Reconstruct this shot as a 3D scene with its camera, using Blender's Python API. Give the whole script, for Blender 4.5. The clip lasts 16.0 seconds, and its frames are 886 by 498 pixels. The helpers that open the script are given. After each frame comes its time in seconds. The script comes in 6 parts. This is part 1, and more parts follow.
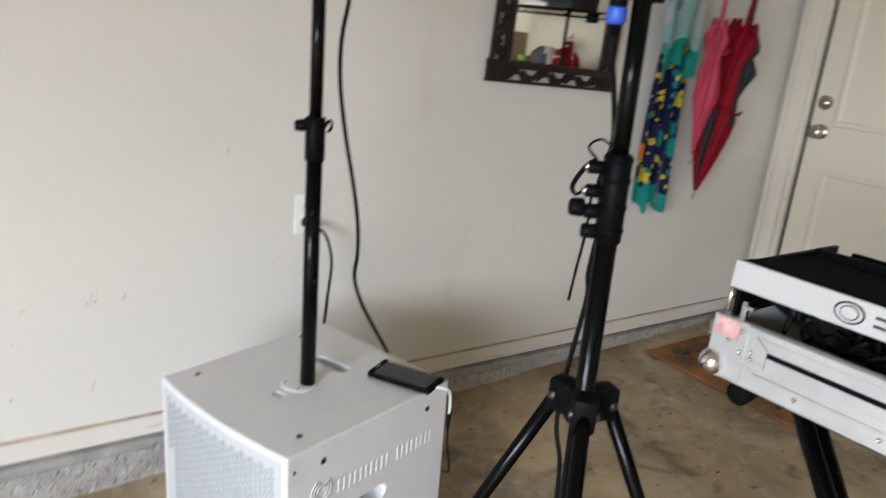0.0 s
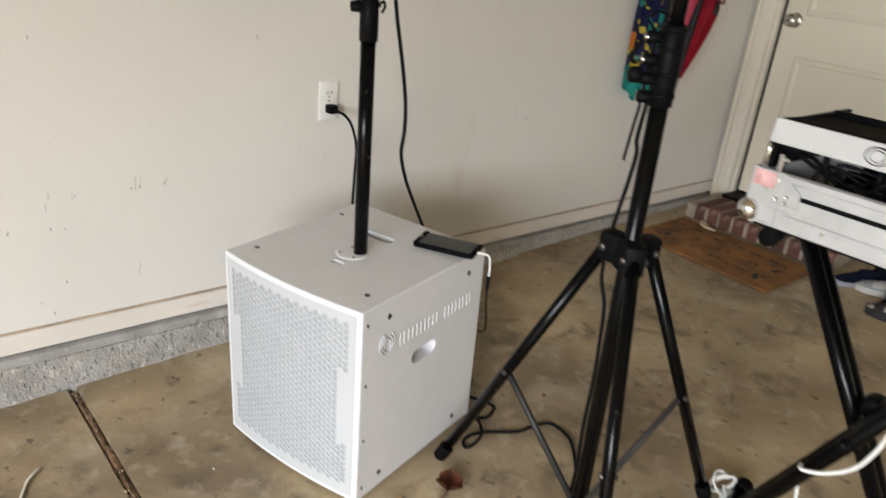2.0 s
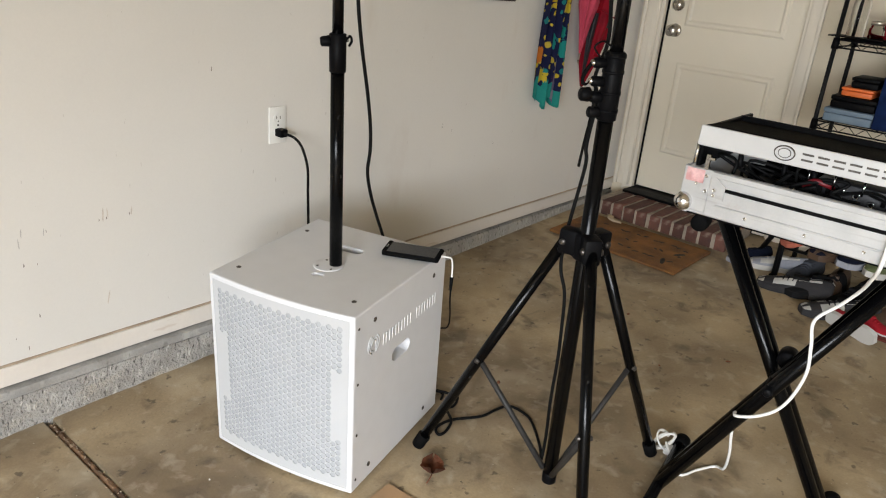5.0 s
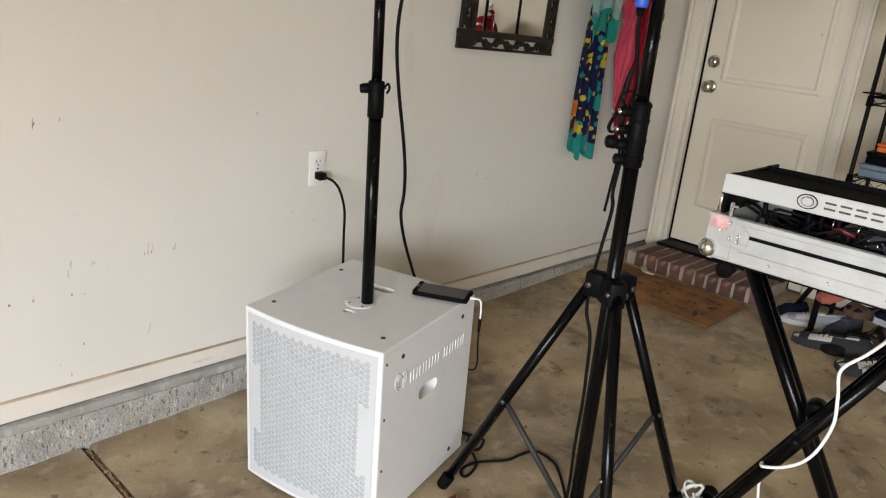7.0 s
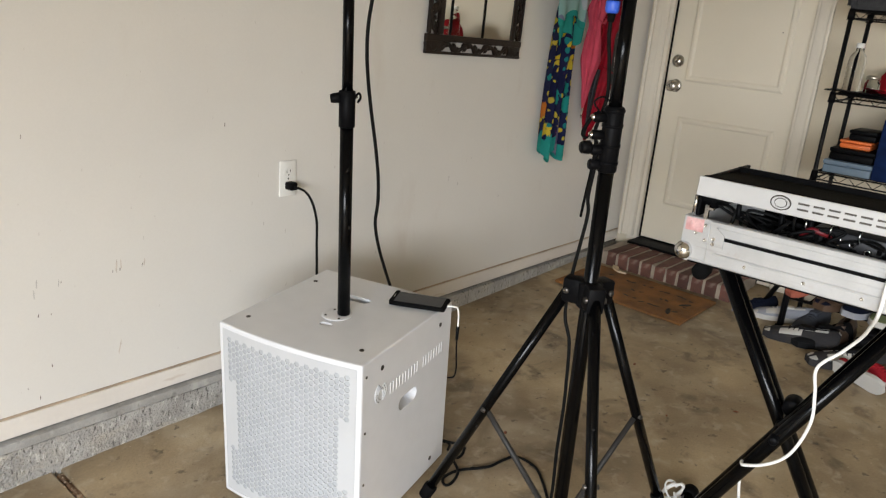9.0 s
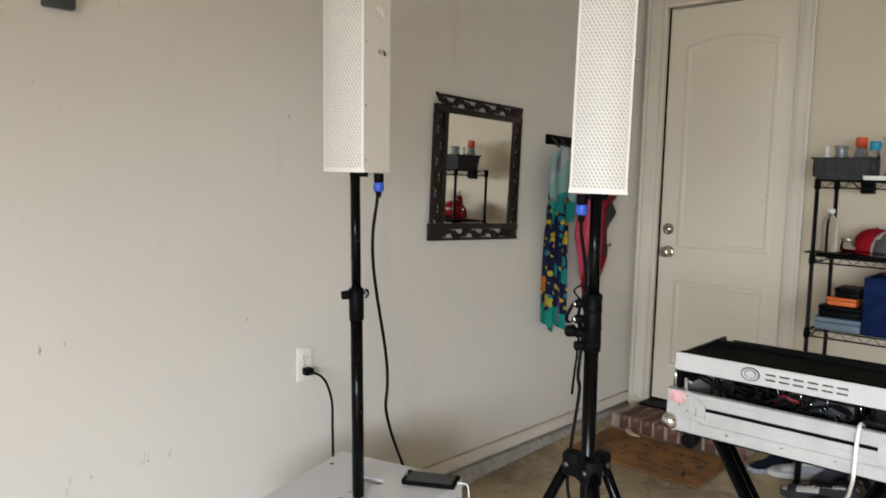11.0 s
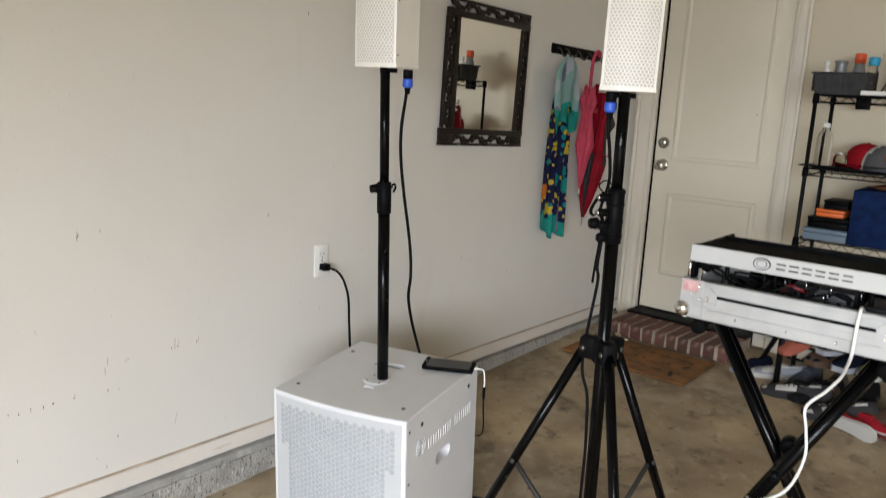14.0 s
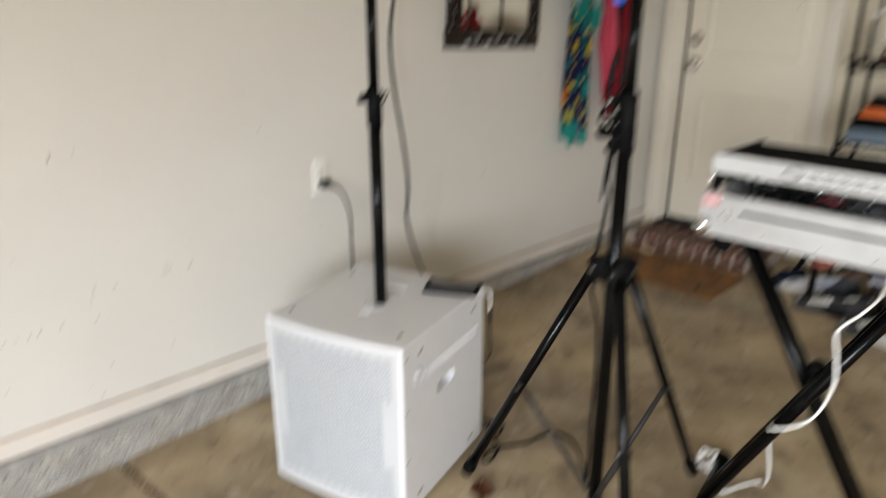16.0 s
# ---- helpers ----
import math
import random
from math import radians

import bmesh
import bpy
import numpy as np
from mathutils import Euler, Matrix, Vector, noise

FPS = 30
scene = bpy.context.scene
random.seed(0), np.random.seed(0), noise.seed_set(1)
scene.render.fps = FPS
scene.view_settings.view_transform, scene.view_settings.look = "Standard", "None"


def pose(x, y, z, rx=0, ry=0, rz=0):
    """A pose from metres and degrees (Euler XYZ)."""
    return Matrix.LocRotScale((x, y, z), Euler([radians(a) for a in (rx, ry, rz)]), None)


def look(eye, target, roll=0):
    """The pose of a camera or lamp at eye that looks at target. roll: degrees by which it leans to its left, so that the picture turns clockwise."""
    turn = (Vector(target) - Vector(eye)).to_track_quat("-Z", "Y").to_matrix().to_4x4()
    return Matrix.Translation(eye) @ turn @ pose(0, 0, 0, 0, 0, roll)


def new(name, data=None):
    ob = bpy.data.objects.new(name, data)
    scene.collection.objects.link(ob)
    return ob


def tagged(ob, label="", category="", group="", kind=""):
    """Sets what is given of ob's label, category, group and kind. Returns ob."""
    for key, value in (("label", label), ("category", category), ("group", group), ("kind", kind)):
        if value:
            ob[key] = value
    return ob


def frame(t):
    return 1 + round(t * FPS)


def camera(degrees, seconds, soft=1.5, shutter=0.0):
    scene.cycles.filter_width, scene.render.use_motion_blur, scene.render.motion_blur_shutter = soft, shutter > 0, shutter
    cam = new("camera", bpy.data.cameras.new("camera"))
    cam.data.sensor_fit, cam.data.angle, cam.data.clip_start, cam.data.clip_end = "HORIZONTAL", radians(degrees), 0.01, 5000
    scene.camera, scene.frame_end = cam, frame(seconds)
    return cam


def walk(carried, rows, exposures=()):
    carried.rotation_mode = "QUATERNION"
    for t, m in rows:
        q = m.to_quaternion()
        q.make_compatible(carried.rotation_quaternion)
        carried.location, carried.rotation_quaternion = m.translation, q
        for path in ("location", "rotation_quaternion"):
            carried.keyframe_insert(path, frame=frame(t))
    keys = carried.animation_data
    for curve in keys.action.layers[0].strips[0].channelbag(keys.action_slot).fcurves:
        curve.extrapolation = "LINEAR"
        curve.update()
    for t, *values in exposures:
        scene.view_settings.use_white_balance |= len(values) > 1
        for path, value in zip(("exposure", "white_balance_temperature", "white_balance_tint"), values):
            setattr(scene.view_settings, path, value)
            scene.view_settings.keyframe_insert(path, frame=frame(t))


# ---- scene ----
cam = camera(61.1, 16.0, soft=1.1, shutter=0.5)
PATH = [
    (0, (0.113, 0.394, 1.235), (1.261, 1.932, 0.669), 6.0),
    (0.5, (0.092, 0.359, 1.194), (1.041, 1.975, 0.497), 9.5),
    (1, (0.029, 0.373, 1.192), (0.88, 1.995, 0.388), 9.5),
    (1.5, (-0.089, 0.446, 1.204), (0.978, 1.954, 0.437), 7.7),
    (2, (-0.136, 0.393, 1.193), (1.087, 1.767, 0.407), 6.3),
    (2.5, (-0.191, 0.297, 1.2), (1.078, 1.593, 0.357), 5.4),
    (3, (-0.231, 0.284, 1.224), (1.083, 1.555, 0.413), 4.9),
    (3.5, (-0.313, 0.349, 1.219), (1.066, 1.57, 0.44), 4.9),
    (4, (-0.373, 0.41, 1.226), (1.057, 1.588, 0.473), 5.2),
    (6.3, (-0.387, 0.34, 1.241), (1.017, 1.602, 0.58), 6.1),
    (6.5, (-0.384, 0.331, 1.231), (1.006, 1.618, 0.588), 6.1),
    (7, (-0.411, 0.348, 1.231), (0.984, 1.642, 0.614), 5.8),
    (7.5, (-0.406, 0.338, 1.243), (0.999, 1.626, 0.638), 5.4),
    (8, (-0.405, 0.337, 1.228), (0.997, 1.618, 0.603), 5.0),
    (8.2, (-0.397, 0.342, 1.229), (1.002, 1.622, 0.592), 4.7),
    (10.3, (-0.461, 0.402, 1.298), (1.095, 1.593, 0.896), 3.9),
    (10.5, (-0.47, 0.364, 1.31), (1.073, 1.592, 0.975), 3.1),
    (11, (-0.5, 0.244, 1.336), (0.968, 1.589, 1.145), 1.5),
    (11.5, (-0.542, 0.226, 1.353), (0.86, 1.65, 1.272), 1.5),
    (12, (-0.578, 0.265, 1.363), (0.817, 1.697, 1.345), 2.3),
    (12.5, (-0.594, 0.276, 1.36), (0.826, 1.683, 1.314), 3.0),
    (13, (-0.601, 0.274, 1.358), (0.848, 1.646, 1.231), 3.1),
    (13.5, (-0.612, 0.275, 1.32), (0.864, 1.595, 1.04), 3.1),
    (14, (-0.652, 0.279, 1.278), (0.842, 1.548, 0.88), 2.9),
    (14.5, (-0.689, 0.293, 1.249), (0.815, 1.513, 0.749), 2.5),
    (15, (-0.651, 0.284, 1.253), (0.862, 1.479, 0.722), 1.9),
    (15.5, (-0.562, 0.284, 1.28), (0.958, 1.503, 0.828), 1.1),
    (15.9, (-0.503, 0.278, 1.268), (0.958, 1.546, 0.758), 1.2),
    (16, (-0.474, 0.314, 1.264), (0.917, 1.603, 0.629), 1.2),
]
walk(cam, [(t, look(eye, target, roll)) for t, eye, target, roll in PATH], [(0, 0.34, 6000, 10), (1, 0.26, 6250, 10), (2, 0.27, 6450, 10), (4, 0.28, 6450, 10), (6.5, 0.22, 6450, 10), (8, 0.22, 6450, 10), (10.5, 0.18, 6350, 10), (11.5, 0.16, 6050, 10), (12.5, 0.15, 5800, 10), (13.0, 0.14, 5750, 10), (13.5, 0.14, 6000, 10), (14.5, 0.14, 6350, 10), (15.5, 0.14, 6400, 10), (16, 0.27, 6400, 10)])

# ---------------- world, sun, large lights ----------------
world = bpy.data.worlds.new("world")
scene.world = world
world.use_nodes = True
wt = world.node_tree
wt.nodes.clear()
w_out = wt.nodes.new("ShaderNodeOutputWorld")
w_bg = wt.nodes.new("ShaderNodeBackground")
w_sky = wt.nodes.new("ShaderNodeTexSky")
w_sky.sky_type = "NISHITA"
w_sky.sun_disc = False
w_sky.sun_elevation = radians(48)
w_sky.sun_rotation = radians(100)
w_bg.inputs["Strength"].default_value = 0.12
wt.links.new(w_sky.outputs[0], w_bg.inputs[0])
wt.links.new(w_bg.outputs[0], w_out.inputs[0])

sun_data = bpy.data.lights.new("sun", "SUN")
sun_data.energy, sun_data.angle, sun_data.color = 3.0, radians(0.6), (1.0, 0.95, 0.88)
sun = new("sun", sun_data)
sun.matrix_world = look((6, -1, 7.2), (0, 0, 0))

# daylight in the open garage door
door_light = bpy.data.lights.new("door_daylight", "AREA")
door_light.shape, door_light.size, door_light.size_y = "RECTANGLE", 2.8, 1.5
door_light.energy, door_light.color, door_light.spread = 372.0, (0.94, 0.968, 1.0), radians(148)
door_lamp = new("door_daylight", door_light)
door_lamp.matrix_world = look((-2.95, -1.2, 1.3), (0.2, -1.2, -3.4))

# ---------------- materials ----------------
def material(name, col, rough=0.6, metal=0.0, var=0.12, scale=6.0, grain=60.0, bump=0.05, col2=None, spec=0.5, island=0.0, rnd=0.0, dist=0.004):
    """Two scales of variation in colour, plus fine relief."""
    m = bpy.data.materials.new(name)
    m.use_nodes = True
    nt = m.node_tree
    b = nt.nodes["Principled BSDF"]
    b.inputs["Roughness"].default_value = rough
    b.inputs["Metallic"].default_value = metal
    b.inputs["Specular IOR Level"].default_value = spec
    tc = nt.nodes.new("ShaderNodeTexCoord")
    n1 = nt.nodes.new("ShaderNodeTexNoise")
    n1.inputs["Scale"].default_value, n1.inputs["Detail"].default_value = scale, 5
    n2 = nt.nodes.new("ShaderNodeTexNoise")
    n2.inputs["Scale"].default_value, n2.inputs["Detail"].default_value = grain, 3
    nt.links.new(tc.outputs["Object"], n1.inputs["Vector"])
    nt.links.new(tc.outputs["Object"], n2.inputs["Vector"])
    r = nt.nodes.new("ShaderNodeValToRGB")
    d = col2 or tuple(max(0.0, c * (1 - 2 * var)) for c in col)
    r.color_ramp.elements[0].position, r.color_ramp.elements[0].color = 0.32, (*d, 1)
    r.color_ramp.elements[1].position, r.color_ramp.elements[1].color = 0.62, (*col, 1)
    nt.links.new(n1.outputs["Fac"], r.inputs["Fac"])
    mx = nt.nodes.new("ShaderNodeMix")
    mx.data_type, mx.blend_type = "RGBA", "MULTIPLY"
    mx.inputs["Factor"].default_value = 1.0
    g = nt.nodes.new("ShaderNodeMapRange")
    g.inputs["To Min"].default_value, g.inputs["To Max"].default_value = 1 - var, 1 + var * 0.6
    nt.links.new(n2.outputs["Fac"], g.inputs["Value"])
    nt.links.new(r.outputs["Color"], mx.inputs["A"])
    nt.links.new(g.outputs["Result"], mx.inputs["B"])
    last = mx.outputs["Result"]
    if rnd or island:
        src = nt.nodes.new("ShaderNodeObjectInfo") if rnd else nt.nodes.new("ShaderNodeNewGeometry")
        k = nt.nodes.new("ShaderNodeMapRange")
        k.inputs["To Min"].default_value, k.inputs["To Max"].default_value = 1 - (rnd or island), 1 + (rnd or island)
        nt.links.new(src.outputs["Random"] if rnd else src.outputs["Random Per Island"], k.inputs["Value"])
        m2 = nt.nodes.new("ShaderNodeMix")
        m2.data_type, m2.blend_type = "RGBA", "MULTIPLY"
        m2.inputs["Factor"].default_value = 1.0
        nt.links.new(last, m2.inputs["A"])
        nt.links.new(k.outputs["Result"], m2.inputs["B"])
        last = m2.outputs["Result"]
    nt.links.new(last, b.inputs["Base Color"])
    rr = nt.nodes.new("ShaderNodeMapRange")
    rr.inputs["To Min"].default_value, rr.inputs["To Max"].default_value = max(0.02, rough - 0.1), min(1.0, rough + 0.1)
    nt.links.new(n1.outputs["Fac"], rr.inputs["Value"])
    nt.links.new(rr.outputs["Result"], b.inputs["Roughness"])
    bp = nt.nodes.new("ShaderNodeBump")
    bp.inputs["Strength"].default_value, bp.inputs["Distance"].default_value = bump, dist
    nt.links.new(n2.outputs["Fac"], bp.inputs["Height"])
    nt.links.new(bp.outputs["Normal"], b.inputs["Normal"])
    return m


def add_layer(m, col, scale, lo, hi, amount=1.0, stretch=(1, 1, 1), detail=6.0, seed=0.0, warp=0.0):
    """Lays a stain colour over a material where a noise passes a threshold."""
    nt = m.node_tree
    b = nt.nodes["Principled BSDF"]
    link = b.inputs["Base Color"].links[0]
    src = link.from_socket
    tc = nt.nodes.new("ShaderNodeTexCoord")
    mp = nt.nodes.new("ShaderNodeMapping")
    mp.inputs["Scale"].default_value = stretch
    mp.inputs["Location"].default_value = (seed, seed * 0.7, seed * 0.3)
    n = nt.nodes.new("ShaderNodeTexNoise")
    n.inputs["Scale"].default_value, n.inputs["Detail"].default_value = scale, detail
    n.inputs["Distortion"].default_value = warp
    nt.links.new(tc.outputs["Object"], mp.inputs["Vector"])
    nt.links.new(mp.outputs["Vector"], n.inputs["Vector"])
    k = nt.nodes.new("ShaderNodeMapRange")
    k.inputs["From Min"].default_value, k.inputs["From Max"].default_value = lo, hi
    k.inputs["To Max"].default_value = amount
    nt.links.new(n.outputs["Fac"], k.inputs["Value"])
    mx = nt.nodes.new("ShaderNodeMix")
    mx.data_type = "RGBA"
    mx.inputs["B"].default_value = (*col, 1)
    nt.links.new(src, mx.inputs["A"])
    nt.links.new(k.outputs["Result"], mx.inputs["Factor"])
    nt.links.new(mx.outputs["Result"], b.inputs["Base Color"])
    return m


M_WALL = material("wall_paint", (0.69, 0.668, 0.625), 0.75, var=0.03, scale=1.5, grain=180, bump=0.05)
add_layer(M_WALL, (0.52, 0.45, 0.38), 5, 0.62, 0.8, 0.35, (1.4, 1, 0.5), seed=3)
add_layer(M_WALL, (0.30, 0.25, 0.22), 60, 0.72, 0.76, 0.35, (1.6, 1, 0.45), 4, seed=9)
M_WALL_E = material("wall_paint_east", (0.64, 0.57, 0.44), 0.75, var=0.03, scale=1.5, grain=180, bump=0.12)
# Unseen south wall: tone set by how much light it should bounce back
M_SOUTH_BOUNCE = material("south_wall_bounce", (0.47, 0.44, 0.39), 0.8, var=0.05, scale=1.5, grain=180, bump=0.1)
M_CEIL = material("ceiling_paint", (0.62, 0.575, 0.48), 0.9, var=0.04, scale=2, grain=90, bump=0.3)
M_TRIM = material("trim_paint", (0.73, 0.675, 0.575), 0.45, var=0.03, scale=4, grain=120, bump=0.05)
M_SILL = material("sill_paint", (0.72, 0.67, 0.61), 0.55, var=0.05, scale=3, grain=90, bump=0.1)
add_layer(M_SILL, (0.42, 0.30, 0.20), 9, 0.66, 0.75, 0.5, (0.6, 1, 3), seed=4)
M_RAWWOOD = material("raw_wood", (0.50, 0.39, 0.28), 0.8, var=0.2, scale=12, grain=80)
M_FLOOR = material("garage_concrete", (0.43, 0.335, 0.205), 0.55, var=0.22, scale=2.2, grain=150, bump=0.2, col2=(0.24, 0.178, 0.106), spec=0.4)
add_layer(M_FLOOR, (0.13, 0.092, 0.055), 2.4, 0.46, 0.66, 0.7, seed=2, detail=12, warp=0.6)
add_layer(M_FLOOR, (0.50, 0.43, 0.31), 4.5, 0.48, 0.74, 0.45, seed=11, detail=12, warp=0.8)
add_layer(M_FLOOR, (0.085, 0.06, 0.037), 9, 0.55, 0.68, 0.65, seed=6, detail=13, warp=0.5)
add_layer(M_FLOOR, (0.58, 0.52, 0.41), 22, 0.56, 0.74, 0.3, seed=21, detail=12, warp=0.4)
add_layer(M_FLOOR, (0.05, 0.036, 0.024), 30, 0.64, 0.70, 0.65, seed=31, detail=10)
add_layer(M_FLOOR, (0.03, 0.024, 0.018), 85, 0.70, 0.74, 0.7, seed=16)
add_layer(M_FLOOR, (0.62, 0.57, 0.47), 95, 0.71, 0.75, 0.5, seed=41)
M_DRIVE = material("driveway_concrete", (0.42, 0.40, 0.36), 0.85, var=0.1, scale=1.0, grain=60)
M_CURB = material("curb_concrete", (0.40, 0.385, 0.36), 0.9, var=0.16, scale=9, grain=130, bump=0.9, col2=(0.28, 0.265, 0.24), dist=0.008)
add_layer(M_CURB, (0.50, 0.45, 0.37), 7, 0.52, 0.68, 0.5, (1, 1, 2), seed=15)
add_layer(M_CURB, (0.07, 0.062, 0.055), 75, 0.58, 0.64, 0.8, (1.6, 1, 0.6), 5, seed=5)
add_layer(M_CURB, (0.62, 0.60, 0.55), 60, 0.60, 0.68, 0.6, (1.5, 1, 0.6), seed=12)
M_CURBTOP = material("smooth_curb_edge", (0.36, 0.35, 0.33), 0.9, var=0.16, scale=10, grain=130, bump=0.5, col2=(0.26, 0.25, 0.23), dist=0.005)
add_layer(M_CURBTOP, (0.50, 0.48, 0.44), 30, 0.58, 0.70, 0.5, (1, 1, 0.5), seed=6)
add_layer(M_CURBTOP, (0.12, 0.11, 0.10), 45, 0.63, 0.70, 0.5, (1, 1, 0.6), seed=2)
M_DIRT = material("joint_dirt", (0.20, 0.115, 0.06), 0.95, var=0.35, scale=30, grain=200, bump=0.8, col2=(0.075, 0.04, 0.02))
add_layer(M_DIRT, (0.42, 0.33, 0.23), 55, 0.58, 0.66, 0.7, seed=7)
M_CRUMB = material("tan_crumb", (0.46, 0.36, 0.25), 0.9, var=0.25, scale=60, grain=300, rnd=0.4)
M_BRICK = material("brick_clay", (0.135, 0.056, 0.040), 0.85, var=0.2, scale=18, grain=160, bump=0.5, rnd=0.3)
add_layer(M_BRICK, (0.40, 0.32, 0.25), 16, 0.62, 0.74, 0.45, seed=8)
add_layer(M_BRICK, (0.045, 0.03, 0.025), 26, 0.58, 0.70, 0.5, seed=18)
M_MORTAR = material("mortar", (0.36, 0.30, 0.235), 0.95, var=0.2, scale=14, grain=160, bump=0.6)
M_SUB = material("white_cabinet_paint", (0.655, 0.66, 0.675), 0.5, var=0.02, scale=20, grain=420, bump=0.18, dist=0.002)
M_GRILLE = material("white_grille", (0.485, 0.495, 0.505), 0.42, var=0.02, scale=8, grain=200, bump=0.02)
M_FOAM = material("grey_foam", (0.39, 0.405, 0.425), 0.95, var=0.06, scale=30, grain=300, bump=0.2)
M_COLUMN = material("warm_white_grille", (0.80, 0.775, 0.725), 0.42, var=0.02, scale=8, grain=200, bump=0.02)
M_FOAM_W = material("pale_foam", (0.54, 0.52, 0.485), 0.95, var=0.05, scale=30, grain=300, bump=0.2)
M_BLACK = material("black_metal", (0.0018, 0.0018, 0.002), 0.16, metal=0.0, var=0.15, scale=14, grain=200, bump=0.03, spec=0.14)
mk = M_BLACK.node_tree.nodes["Principled BSDF"].inputs["Roughness"]
M_BLACK.node_tree.links.remove(mk.links[0])
mk.default_value = 0.2
M_BRACE = material("grey_steel_strip", (0.030, 0.028, 0.026), 0.55, var=0.15, scale=20, grain=200, bump=0.05, spec=0.3)
add_layer(M_BLACK, (0.09, 0.085, 0.08), 40, 0.70, 0.76, 0.5, (1, 1, 0.5), seed=3)
M_PLASTIC = material("black_plastic", (0.004, 0.004, 0.0046), 0.45, var=0.15, scale=25, grain=250, bump=0.1, spec=0.06)
M_RUBBER = material("black_rubber", (0.0045, 0.0045, 0.0045), 0.8, spec=0.06, var=0.2, scale=25, grain=200, bump=0.15)
M_CABLE = material("black_cable", (0.005, 0.005, 0.005), 0.6, spec=0.1, var=0.1, scale=40, grain=200)
M_WCABLE = material("white_cable", (0.78, 0.77, 0.74), 0.5, var=0.04, scale=40, grain=200)
M_STEEL = material("satin_nickel", (0.56, 0.53, 0.48), 0.28, metal=1.0, var=0.05, scale=30, grain=200, bump=0.02)
M_CHROME = material("polished_steel", (0.72, 0.72, 0.72), 0.16, metal=1.0, var=0.04, scale=30, grain=200, bump=0.02)
M_SCREW = material("dark_screw", (0.10, 0.09, 0.08), 0.4, metal=0.8, var=0.1, scale=60, grain=300)
M_ALU = material("brushed_aluminium", (0.46, 0.46, 0.455), 0.5, metal=0.35, var=0.07, scale=14, grain=240, bump=0.06)
add_layer(M_ALU, (0.30, 0.29, 0.28), 90, 0.60, 0.72, 0.35, (1, 0.08, 1.5), 3, seed=4)
add_layer(M_ALU, (0.36, 0.27, 0.24), 22, 0.64, 0.74, 0.4, seed=13)
M_WHITE = material("white_laminate", (0.46, 0.46, 0.455), 0.4, var=0.03, scale=10, grain=150)
M_RED = material("red_sticker", (0.48, 0.24, 0.23), 0.5, var=0.3, scale=30, grain=150, col2=(0.7, 0.45, 0.45))
M_BLUE = material("blue_plastic", (0.03, 0.10, 0.55), 0.4, var=0.05)
M_GLASSBLACK = material("phone_glass", (0.012, 0.013, 0.016), 0.12, var=0.05, scale=6, grain=80, bump=0.0)
M_DOOR = material("door_paint", (0.74, 0.68, 0.56), 0.5, var=0.02, scale=3, grain=140, bump=0.05)
M_FRAME = material("dark_carved_wood", (0.016, 0.009, 0.006), 0.4, spec=0.28, var=0.25, scale=25, grain=120, bump=0.3, col2=(0.012, 0.008, 0.006))
M_MAT = material("coir_mat", (0.27, 0.118, 0.030), 0.95, var=0.25, scale=9, grain=260, bump=0.9, dist=0.006)
add_layer(M_MAT, (0.09, 0.04, 0.015), 7, 0.52, 0.68, 0.75, seed=3, detail=8)
M_MATINK = material("mat_ink", (0.045, 0.035, 0.02), 0.95, var=0.3, scale=30, grain=260, bump=0.8)
M_CARD = material("cardboard", (0.42, 0.265, 0.14), 0.85, var=0.08, scale=5, grain=90, bump=0.08)
M_LEAF = material("dry_leaf", (0.24, 0.085, 0.04), 0.8, var=0.3, scale=40, grain=160, bump=0.3)
M_WIRE = material("black_wire_shelf", (0.006, 0.006, 0.007), 0.45, spec=0.15, var=0.1, scale=20, grain=120)
M_BASKET = material("grey_woven_plastic", (0.035, 0.035, 0.037), 0.7, var=0.25, scale=40, grain=200, bump=0.6)
M_NAVY = material("navy_fabric", (0.008, 0.022, 0.085), 0.9, spec=0.12, var=0.2, scale=30, grain=260, bump=0.5)
M_GREYBLUE = material("grey_blue_plastic", (0.17, 0.24, 0.32), 0.6, var=0.08)
M_ORANGE = material("orange_plastic", (0.75, 0.16, 0.03), 0.5, var=0.06)
M_BROWN = material("brown_felt", (0.24, 0.085, 0.03), 0.9, var=0.15, grain=200, bump=0.3)
M_CAPRED = material("red_cotton", (0.30, 0.008, 0.015), 0.9, spec=0.1, var=0.12, grain=300, bump=0.3)
M_CAPGREY = material("grey_cotton", (0.11, 0.11, 0.115), 0.9, spec=0.1, var=0.12, grain=300, bump=0.3)
M_GREEN = material("lime_plastic", (0.28, 0.50, 0.06), 0.5, var=0.08)
M_TEAL = material("teal_card", (0.02, 0.30, 0.26), 0.6, var=0.08)
M_BEIGE = material("beige_card", (0.60, 0.48, 0.32), 0.8, var=0.08)
M_PAPER = material("white_paper", (0.80, 0.79, 0.75), 0.8, var=0.04)
